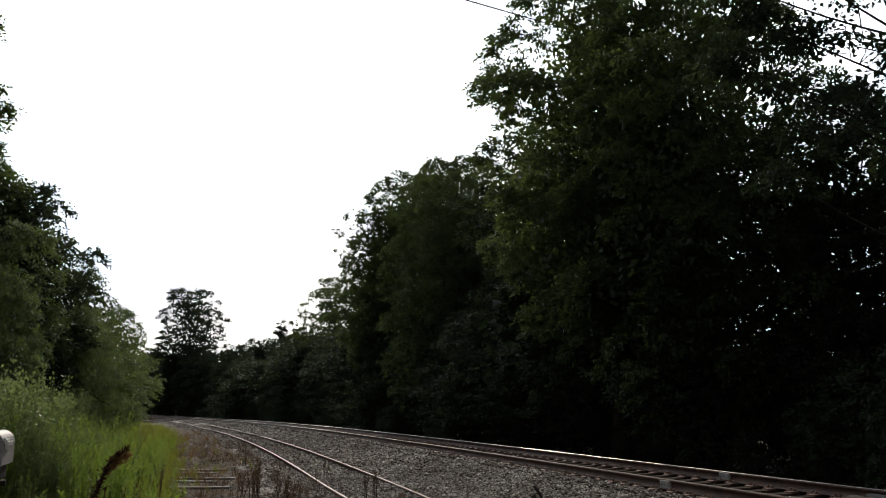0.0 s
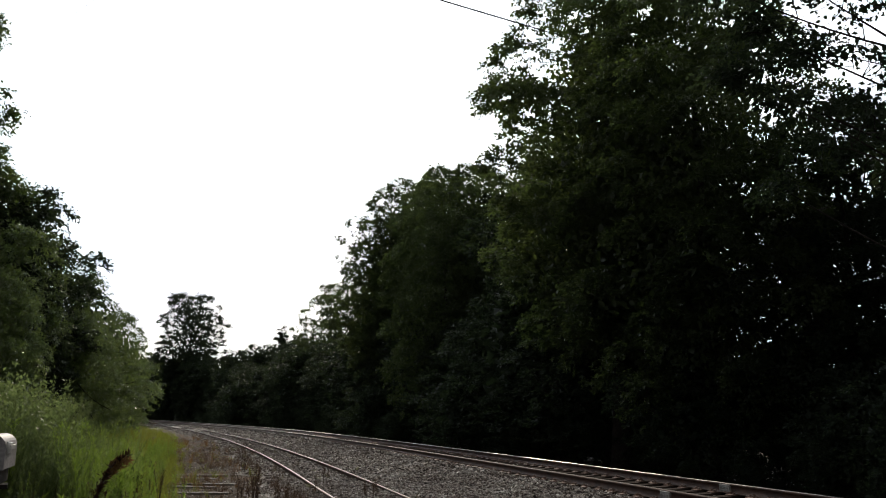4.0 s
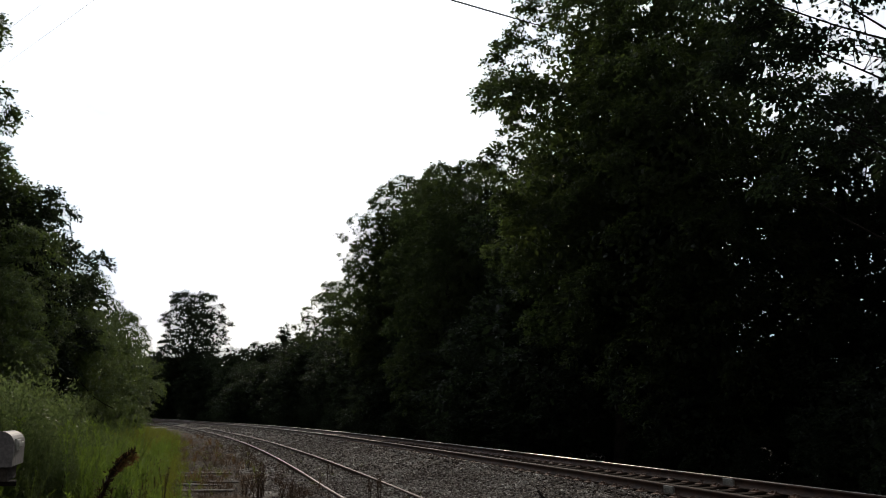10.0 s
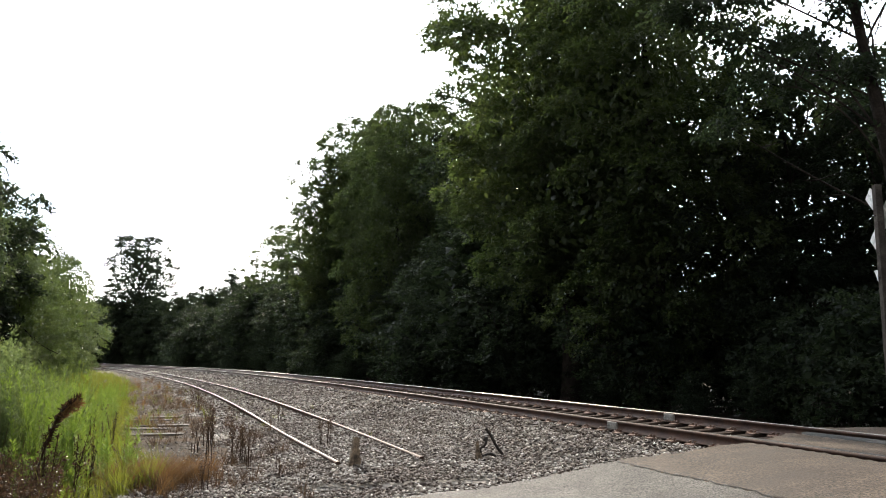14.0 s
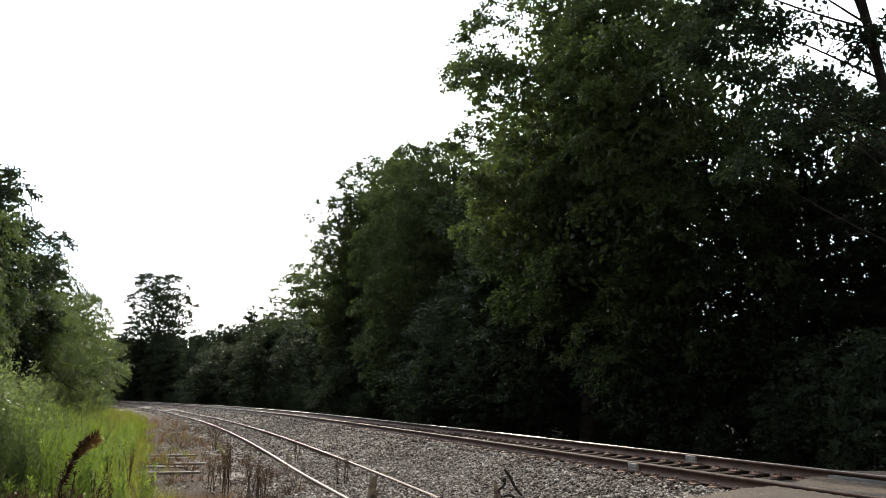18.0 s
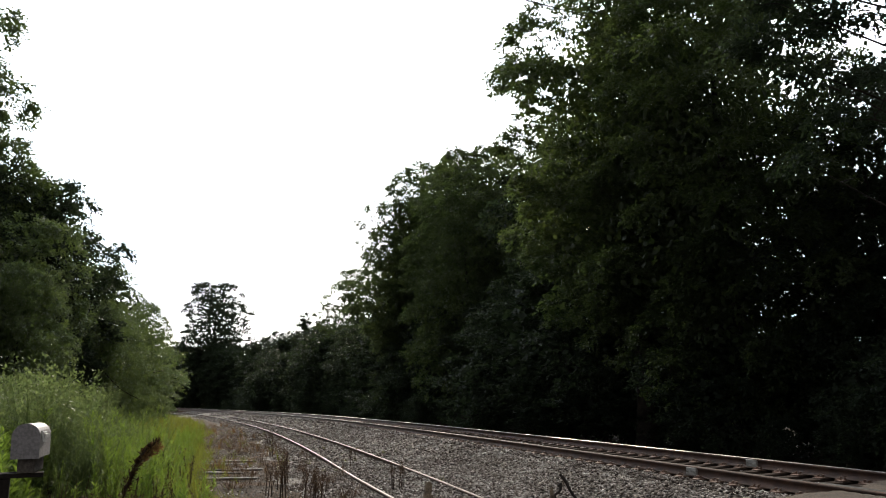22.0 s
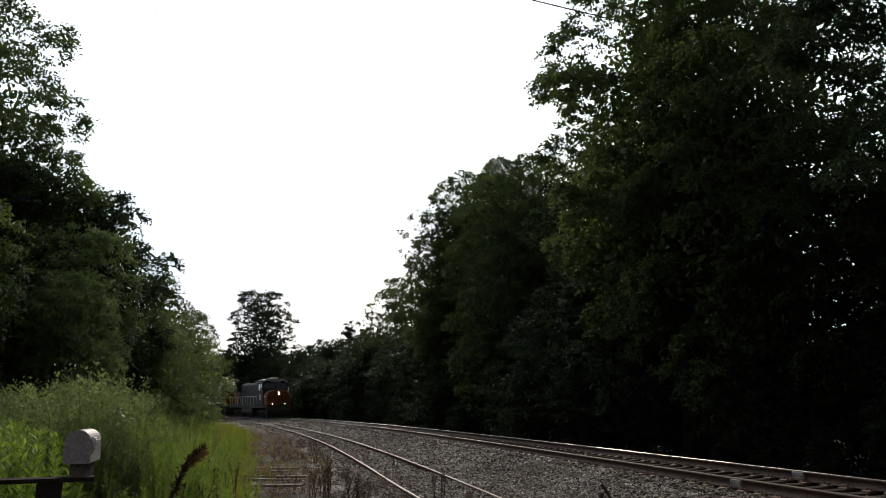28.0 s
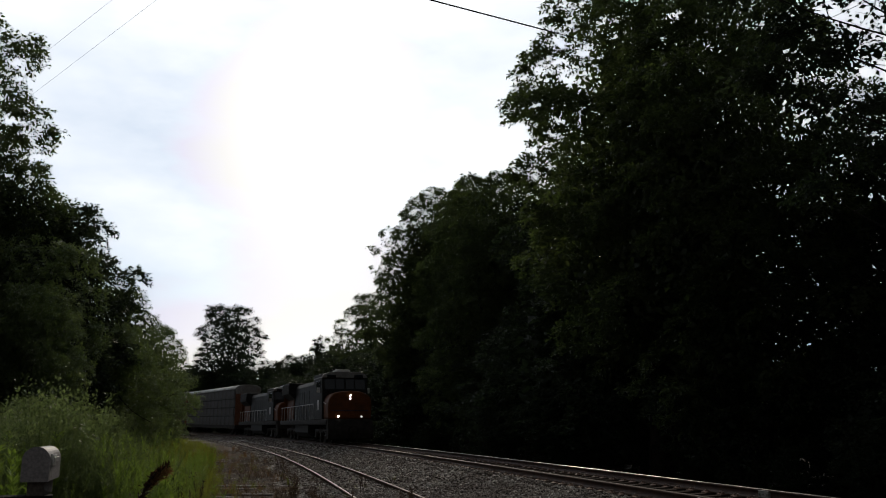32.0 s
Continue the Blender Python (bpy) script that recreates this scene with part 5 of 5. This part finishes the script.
stump("broken_stake", -1.3, 12.95, 0.44, 0.16, "split broken wooden stake in the gravel", 1, 0.12)
stump("short_stake", 0.62, 14.1, 0.3, 0.1, "short pale wooden stake by a bent iron", 2, -0.04)
zz = float(ground_z(np.array([0.75]), np.array([14.3]))[0])
loops = [(-0.05, 0, 0.42), (0.06, 0, 0.33), (0.2, 0.02, 0.14), (0.36, 0.03, 0.02), (0.22, 0, -0.01), (0.05, 0.02, 0.05), (-0.16, 0.03, 0.0), (-0.2, 0.0, 0.12), (-0.06, -0.02, 0.18), (-0.02, 0, 0.3), (-0.1, 0.02, 0.24)]
lp = np.array([0.72, 1.0, 1.1]) * np.array(loops)
lq = np.stack([np.interp(np.linspace(0, len(lp) - 1, 41), np.arange(len(lp)), lp[:, j]) for j in range(3)], 1)
lq[1:-1] = (lq[:-2] + lq[1:-1] + lq[2:]) / 3
bv, bf = tube(lq, np.full(41, 0.024), 7)
tagged(part("bent_iron", mesh_of("bent_iron", bv, bf, M_IRON, smooth=True), None), "bent black iron bar lying on the ballast", "scrap iron").location = (0.8, 14.35, zz + 0.02)

# old planks sunk in the ground beside the siding
for i, (x, y, L, a) in enumerate([(-6.7, 19.4, 1.8, 6), (-7.2, 20.9, 1.3, -7), (-7.3, 21.8, 1.9, 3), (-8.0, 23.4, 1.4, -6), (-8.3, 24.6, 1.7, 9)]):
    o = tagged(part("old_plank", boxes((-L / 2, L / 2, -0.14, 0.14, -0.08, 0.03), bevel=0.015), surface("grey_plank", (0.06, 0.052, 0.045), (0.14, 0.122, 0.105), 3, 40, 0.85, bump=0.6) if i == 0 else bpy.data.materials["grey_plank"]),
               "weathered grey plank sunk in the soil", "plank", "old planks")
    o.matrix_basis = pose(x, y, float(ground_z(np.array([x]), np.array([y]))[0]) + 0.01, 0, 0, a)


# puddle
def puddle():
    m, n, l, b = material("puddle_water", 0.04)
    b.inputs["Base Color"].default_value = (0.05, 0.045, 0.035, 1)
    b.inputs["IOR"].default_value = 1.33
    pts = [(0.34 * math.cos(a) * (1 + 0.2 * math.sin(3 * a + 1)), 0.2 * math.sin(a) * (1 + 0.25 * math.cos(2 * a))) for a in np.linspace(0, 2 * math.pi, 28, endpoint=False)]
    bm = bmesh.new()
    bm.faces.new([bm.verts.new((x, y, 0)) for x, y in pts])
    o = tagged(part("puddle", bm, m), "shallow puddle of water on the gravel", "puddle", kind="structure")
    o.matrix_basis = pose(-3.2, 9.5, 0.06, 0, 0, 35)


puddle()


# ---- overhead wires ----
def wire(name, a, b, sag, r, label):
    k = np.linspace(0, 1, 40)[:, None]
    P = np.array(a) * (1 - k) + np.array(b) * k
    P[:, 2] -= sag * 4 * (k * (1 - k))[:, 0]
    v, f = tube(P, np.full(40, r), 5)
    tagged(part(name, mesh_of(name, v, f, M_IRON), None), label, "cable")


wire("power_line", (-70.8, -16.1, 17.7), (61.2, 72.4, 17.7), 0.1, 0.029, "black overhead cable strung above the line")
wire("power_line", (6.0, 5.2, 12.0), (-32.0, 36.2, 12.0), 0.05, 0.0035, "thin overhead wire against the sky")
wire("power_line", (6.0, 5.8, 12.0), (-32.0, 37.8, 12.0), 0.05, 0.0035, "thin overhead wire against the sky")

# ---- the train ----
M_GOLD = surface("golden_yellow_paint", (0.1, 0.032, 0.01), (0.16, 0.05, 0.013), 3.0, 40.0, 0.6, 0.0, 0.05, 0.002, stain=(0.07, 0.03, 0.014))
M_BLUE = surface("dark_blue_paint", (0.02, 0.028, 0.06), (0.035, 0.045, 0.085), 3.0, 40.0, 0.35, 0.0, 0.05, 0.002, stain=(0.02, 0.02, 0.022))
M_LGREY = surface("loco_grey_paint", (0.013, 0.014, 0.014), (0.027, 0.028, 0.027), 2.0, 40.0, 0.65, 0.0, 0.05, 0.002, stain=(0.02, 0.018, 0.016))
M_UNDER = surface("sooty_underframe", (0.02, 0.018, 0.016), (0.05, 0.045, 0.04), 3.0, 40.0, 0.8, 0.2, 0.2, 0.004)
M_RACK = surface("galvanised_panel", (0.05, 0.048, 0.046), (0.08, 0.077, 0.074), 2.0, 60.0, 0.65, 0.1, 0.15, 0.003, stain=(0.05, 0.042, 0.035))
M_RACKROOF = surface("weathered_skylit_roof", (0.17, 0.17, 0.165), (0.26, 0.26, 0.25), 2.0, 60.0, 0.6, 0.1, 0.1, 0.003, stain=(0.14, 0.12, 0.1))
M_RACKEND = surface("rust_brown_paint", (0.14, 0.05, 0.022), (0.2, 0.075, 0.03), 2.0, 40.0, 0.6, 0.0, 0.1, 0.003)
M_BAR = surface("white_marking", (0.6, 0.6, 0.58), (0.75, 0.75, 0.72), 4, 40, 0.5)

matte(M_LGREY, M_UNDER, M_RACK, M_GOLD, M_BLUE)


def glass():
    m, n, l, b = material("dark_window_glass", 0.05)
    b.inputs["Base Color"].default_value = (0.02, 0.025, 0.03, 1)
    return m


def glow(name, col, power):
    m, n, l, b = material(name, 0.3)
    b.inputs["Base Color"].default_value = (0.8, 0.8, 0.75, 1)
    b.inputs["Emission Color"].default_value = (*col, 1)
    b.inputs["Emission Strength"].default_value = power
    return m


M_GLASS, M_LAMP, M_DIM = glass(), glow("headlamp_glow", (1.0, 0.96, 0.92), 22.0), glow("dim_lamp_glow", (1.0, 0.95, 0.9), 4.0)


def prism(profile, x0, x1, bevel=0.0):
    """A side profile (y, z) drawn out across x."""
    bm = bmesh.new()
    A = [bm.verts.new((x0, y, z)) for y, z in profile]
    B = [bm.verts.new((x1, y, z)) for y, z in profile]
    bm.faces.new(A)
    bm.faces.new(B[::-1])
    for i in range(len(A)):
        j = (i + 1) % len(A)
        bm.faces.new((A[j], A[i], B[i], B[j]))
    bmesh.ops.recalc_face_normals(bm, faces=bm.faces)
    if bevel:
        bmesh.ops.bevel(bm, geom=bm.edges[:], offset=bevel, segments=2, affect="EDGES", profile=0.5)
    return bm


def section(profile, y0, y1, bevel=0.0):
    """A cross-section (x, z) drawn out along y."""
    bm = bmesh.new()
    A = [bm.verts.new((x, y0, z)) for x, z in profile]
    B = [bm.verts.new((x, y1, z)) for x, z in profile]
    bm.faces.new(A)
    bm.faces.new(B[::-1])
    for i in range(len(A)):
        j = (i + 1) % len(A)
        bm.faces.new((A[j], A[i], B[i], B[j]))
    bmesh.ops.recalc_face_normals(bm, faces=bm.faces)
    if bevel:
        bmesh.ops.bevel(bm, geom=bm.edges[:], offset=bevel, segments=2, affect="EDGES", profile=0.5)
    return bm


def wheelset_mesh(r):
    bm = bmesh.new()
    for x in (-0.76, 0.76):
        rod(bm, (x - 0.06, 0, 0), (x + 0.06, 0, 0), r, n=20)
        rod(bm, (x * 0.9 - 0.02, 0, 0), (x * 0.9 + 0.02, 0, 0), r + 0.03, n=20)
    rod(bm, (-0.8, 0, 0), (0.8, 0, 0), 0.09, n=8)
    me = bpy.data.meshes.new("wheelset")
    bm.to_mesh(me)
    bm.free()
    me.materials.append(M_UNDER)
    return me


def bogie(thing, y, axles, r=0.5, gap=1.85):
    half = gap * (axles - 1) / 2
    bm = bmesh.new()
    for x in (-1.02, 1.02):
        box(bm, x - 0.08, x + 0.08, -half - 0.5, half + 0.5, 0.62, 0.86, bevel=0.03)
        for k in range(axles):
            box(bm, x - 0.12, x + 0.12, -half + k * gap - 0.2, -half + k * gap + 0.2, 0.34, 0.68, bevel=0.03)
        for k in range(axles - 1):
            rod(bm, (x * 1.05, -half + (k + 0.5) * gap, 0.45), (x * 1.05, -half + (k + 0.5) * gap, 0.75), 0.11, n=8)
    box(bm, -0.95, 0.95, -0.35, 0.35, 0.6, 0.95)
    b = part("bogie", bm, M_UNDER, thing, "black bogie frame")
    b.location = (0, y, 0)
    ws = wheelset_mesh(r)
    for k in range(axles):
        w = part("wheelset", ws, None, b)
        w.location = (0, -half + k * gap, r)


def locomotive(name, label, lights):
    """Front at y = 0, the body behind it; z from the rail top."""
    t = empty(name, label, "locomotive")
    L = 22.3
    part("underframe", boxes((-1.5, 1.5, -L + 0.5, -0.6, 1.15, 1.5), bevel=0.04), M_UNDER, t)
    part("pilot", prism([(-0.25, 0.22), (-0.1, 0.3), (-0.05, 0.9), (-0.35, 1.5), (-0.75, 1.5), (-0.75, 0.25)], -1.45, 1.45, 0.02), M_UNDER, t, "black snow plough pilot")
    part("coupler", boxes((-0.16, 0.16, -0.3, 0.55, 0.75, 1.0), (-0.22, 0.22, 0.4, 0.62, 0.68, 1.08), bevel=0.03), M_UNDER, t)
    part("fuel_tank", section([(-1.35, 1.15), (-1.35, 0.6), (-1.05, 0.32), (1.05, 0.32), (1.35, 0.6), (1.35, 1.15)], -14.3, -8.2, 0.04), M_LGREY, t, "grey fuel tank")
    bogie(t, -4.3, 3)
    bogie(t, -18.0, 3)
    nose = part("nose", section([(-1.4, 1.5), (-1.42, 2.5), (-1.34, 2.86), (-1.1, 3.1), (-0.6, 3.24), (0.0, 3.28), (0.6, 3.24), (1.1, 3.1), (1.34, 2.86), (1.42, 2.5), (1.4, 1.5)], -2.3, -0.42, 0.11), M_GOLD, t, "golden yellow nose with rounded edges")
    part("nose_door", boxes((-0.95, -0.35, -0.45, -0.405, 1.6, 2.6), bevel=0.01), M_GOLD, nose)
    part("nose_band", boxes((-1.2, 1.2, -0.435, -0.402, 2.02, 2.06)), M_BLUE, nose)
    cab = part("cab", prism([(-2.0, 1.5), (-2.0, 3.25), (-2.35, 4.28), (-2.6, 4.45), (-5.2, 4.45), (-5.2, 1.5)], -1.52, 1.52, 0.06), M_LGREY, t, "grey cab sides")
    # the pale colour stands for sky light on the roof's top and rim
    part("cab_roof", section([(-1.54, 4.2), (-1.4, 4.42), (-0.95, 4.58), (0.95, 4.58), (1.4, 4.42), (1.54, 4.2), (1.48, 4.2), (-1.48, 4.2)], -5.3, -2.22, 0.02), M_RACKROOF, t, "rounded cab roof in a pale sky-lit tone")
    for x0, x1 in ((-1.36, -0.68), (-0.62, -0.06), (0.06, 0.62), (0.68, 1.36)):
        bm = boxes((x0, x1, -0.014, 0.014, -0.36, 0.36), bevel=0.01)
        bmesh.ops.transform(bm, verts=bm.verts, matrix=pose(0, -2.155, 3.76, 18.8, 0, 0))
        part("windscreen", bm, M_GLASS, cab)
    for x in (-1.53, 1.53):
        for y0, y1 in ((-3.3, -2.7), (-4.2, -3.45)):
            part("side_window", boxes((x - 0.012, x + 0.012, y0, y1, 3.25, 4.0), bevel=0.01), M_GLASS, cab)
        part("cab_marking", boxes((x - 0.006, x + 0.006, -3.75, -3.55, 2.1, 2.75)), M_BAR, cab)
        part("cab_marking", boxes((x - 0.006, x + 0.006, -3.35, -3.15, 2.1, 2.75)), M_BAR, cab)
    for x in (-0.91, 0.91):
        part("number_board", boxes((x - 0.29, x + 0.29, -2.2, -2.12, 4.2, 4.38), bevel=0.01), M_GLASS, cab)
    part("cooler", section([(-0.55, 4.55), (-0.5, 4.78), (0.5, 4.78), (0.55, 4.55)], -4.2, -3.0, 0.03), M_SIGN, t, "pale roof cooler box")
    part("horn", rods(((0.75, -2.6, 4.7), (0.75, -2.2, 4.72), 0.03, 0.08), ((0.9, -2.6, 4.66), (0.9, -2.3, 4.67), 0.03, 0.07), ((0.75, -2.6, 4.5), (0.75, -2.6, 4.7), 0.03)), M_UNDER, t)
    hood = part("long_hood", section([(-0.95, 1.5), (-0.95, 4.0), (-0.75, 4.3), (0.75, 4.3), (0.95, 4.0), (0.95, 1.5)], -17.2, -5.2, 0.03), M_LGREY, t, "long grey engine hood")
    for i in range(9):
        for x in (-0.96, 0.96):
            part("hood_door", boxes((x - 0.02, x + 0.02, -6.75 - i * 1.12, -5.75 - i * 1.12, 1.75, 3.65), bevel=0.01), M_LGREY, hood)
    part("inverter_box", boxes((-1.45, 1.45, -7.1, -5.25, 1.52, 3.6), bevel=0.04), M_LGREY, t)
    part("exhaust", boxes((-0.4, 0.4, -11.2, -9.6, 4.28, 4.55), bevel=0.03), M_UNDER, t)
    rad = part("radiator", section([(-0.98, 1.5), (-0.98, 3.2), (-1.5, 3.65), (-1.5, 4.5), (1.5, 4.5), (1.5, 3.65), (0.98, 3.2), (0.98, 1.5)], -L + 1.1, -17.2, 0.03), M_LGREY, t, "dark flared radiator wings")
    for x in (-1.0, 1.0):
        part("rear_panel", boxes((x - 0.03, x + 0.03, -L + 1.2, -17.4, 1.6, 3.15), bevel=0.01), M_GOLD, rad, "dull yellow rear panel")
    part("rear_panel", boxes((-1.3, 1.3, -L + 1.02, -L + 1.09, 1.6, 4.3), bevel=0.01), M_GOLD, rad, "dull yellow rear panel")
    for i in range(7):
        for x in (-1.51, 1.51):
            part("grille_slat", boxes((x - 0.015, x + 0.015, -21.0, -17.4, 3.74 + i * 0.1, 3.8 + i * 0.1)), M_UNDER, rad)
    for x in (-1.46, 1.46):
        bm = rods(((x, -5.3, 2.55), (x, -21.4, 2.55), 0.022), ((x, -1.0, 2.45), (x, -1.9, 2.6), 0.022), n=6)
        for i in range(11):
            rod(bm, (x, -5.6 - i * 1.55, 1.5), (x, -5.6 - i * 1.55, 2.55), 0.018, n=6)
        part("handrail", bm, M_SIGN, t, "pale steel handrail")
        for k in range(4):
            part("step", boxes((x - 0.16, x + 0.06, -1.15, -0.65, 0.45 + k * 0.27, 0.49 + k * 0.27), bevel=0.006), M_UNDER, t)
    for z in (2.98, 2.78):
        part("headlamp", rods(((0, -0.62, z), (0, -0.36 - (2.98 - z) * 0.1, z), 0.055), n=14), M_LAMP if lights else M_DIM, nose, "round lit headlamp")
    for x, m in ((-0.75, M_DIM), (0.75, M_LAMP)):
        part("ditch_lamp", rods(((x, -0.7, 1.66), (x, -0.36, 1.66), 0.06), n=12), (m if lights else M_GLASS), t, "small round ditch lamp")
    for x in (-1.67, 1.67):
        part("mirror", boxes((x - 0.11, x + 0.11, -2.62, -2.58, 3.2, 3.55), bevel=0.01), M_SIGN_BACK, cab)
    return t


def autorack(name):
    t = empty(name, "tall pale covered car carrier with ribbed panels", "rail car", "car carriers")
    L = 28.0
    part("underframe", boxes((-1.45, 1.45, -L + 0.3, -0.3, 0.75, 1.15), bevel=0.03), M_UNDER, t)
    bogie(t, -3.2, 2, 0.42, 1.75)
    bogie(t, -L + 3.2, 2, 0.42, 1.75)
    part("body", boxes((-1.5, 1.5, -L + 0.45, -0.45, 1.15, 5.35)), M_RACK, t)
    part("roof", section([(-1.56, 5.3), (-1.5, 5.5), (-1.1, 5.74), (-0.5, 5.84), (0.5, 5.84), (1.1, 5.74), (1.5, 5.5), (1.56, 5.3)], -L + 0.35, -0.35, 0.02), M_RACKROOF, t, "pale corrugated roof")
    pm = boxes((-0.016, 0.016, -0.95, 0.95, -0.4, 0.4), bevel=0.012)
    pme = bpy.data.meshes.new("panel")
    pm.to_mesh(pme)
    pm.free()
    pme.materials.append(M_RACK)
    for x in (-1.52, 1.52):
        for i in range(13):
            for j in range(4):
                part("panel", pme, None, t).location = (x, -1.9 - i * 2.02, 1.72 + j * 0.98)
        for i in range(14):
            part("post", boxes((x - 0.022, x + 0.022, -0.93 - i * 2.02, -0.85 - i * 2.02, 1.15, 5.35)), M_RACK, t)
        for j in range(3):
            part("band", boxes((x - 0.085, x + 0.085, -L + 0.45, -0.45, 2.16 + j * 0.98, 2.24 + j * 0.98)), M_UNDER, t)
    for y in (-0.44, -L + 0.44):
        part("end_door", boxes((-1.46, 1.46, y - 0.05, y + 0.05, 1.1, 5.4), bevel=0.02), M_RACKEND, t, "rust-brown end doors")
        part("roof_end", section([(-1.5, 5.28), (-1.44, 5.5), (-1.06, 5.72), (-0.5, 5.8), (0.5, 5.8), (1.06, 5.72), (1.44, 5.5), (1.5, 5.28), (1.42, 4.75), (-1.42, 4.75)], y - 0.12, y + 0.12, 0.01), M_RACKROOF, t, "pale roof end panel")
        for k in range(5):
            part("door_rib", boxes((-1.3 + k * 0.62, -1.2 + k * 0.62, y - 0.1, y + 0.1, 1.2, 5.2)), M_RACKEND, t)
    return t


LOCO_A = locomotive("locomotive", "grey and yellow diesel locomotive with lit headlamps", True)
LOCO_B = locomotive("locomotive", "trailing grey and blue diesel locomotive", False)
RACKS = [autorack("car_carrier")]
for _ in range(2):
    RACKS.append(copy_thing(RACKS[0], Matrix.Identity(4)))
for engine in (LOCO_A, LOCO_B):
    engine.scale = (1.01, 1.01, 1.01)
TRAIN = [(LOCO_A, 0.0, 22.5)] + [(LOCO_B, 23.9, 22.5)] + [(r, 48.8 + 28.6 * i, 28.0) for i, r in enumerate(RACKS)]


# place of the leading coupler along the line, from its bearing at known times
FRONT = [(25.0, 169.65), (25.5, 164.72), (26.0, 159.67), (26.5, 154.49), (27.0, 149.18), (27.5, 143.74), (28.0, 138.17), (28.5, 132.47), (29.0, 126.65), (29.5, 120.7), (30.0, 114.61), (30.5, 108.4), (31.0, 102.06), (31.5, 95.59), (32.0, 88.99), (32.5, 82.27)]


def front_at(t):
    """Length along the line of the train's front end."""
    ts, ss = [a for a, _ in FRONT], [b for _, b in FRONT]
    if t < ts[0]:
        return ss[0] + (ts[0] - t) * 9.8
    return float(np.interp(t, ts, ss))


def vehicle_pose(s_front, length):
    """A car stands with both bogies over the rails."""
    a, _ = on_line(MAIN, MAIN_S, s_front + 0.19 * length)
    b, _ = on_line(MAIN, MAIN_S, s_front + 0.81 * length)
    za, zb = NEAR_TOP + 0.025 + float(climb(a[1])), NEAR_TOP + 0.025 + float(climb(b[1]))
    d = Vector((a[0] - b[0], a[1] - b[1], za - zb))
    yaw = math.degrees(math.atan2(-d.x, d.y))
    pitch = math.degrees(math.atan2(d.z, math.hypot(d.x, d.y)))
    f = Vector((a[0], a[1], za)) + d.normalized() * 0.19 * length
    return pose(f.x, f.y, f.z, pitch, 0, yaw)


def motions():
    times = [0.0, 6.0, 12.0, 18.0] + [21.0 + 0.5 * i for i in range(23)]
    for car, back, length in TRAIN:
        walk(car, [(t, vehicle_pose(front_at(t) + back, length)) for t in times])


motions()
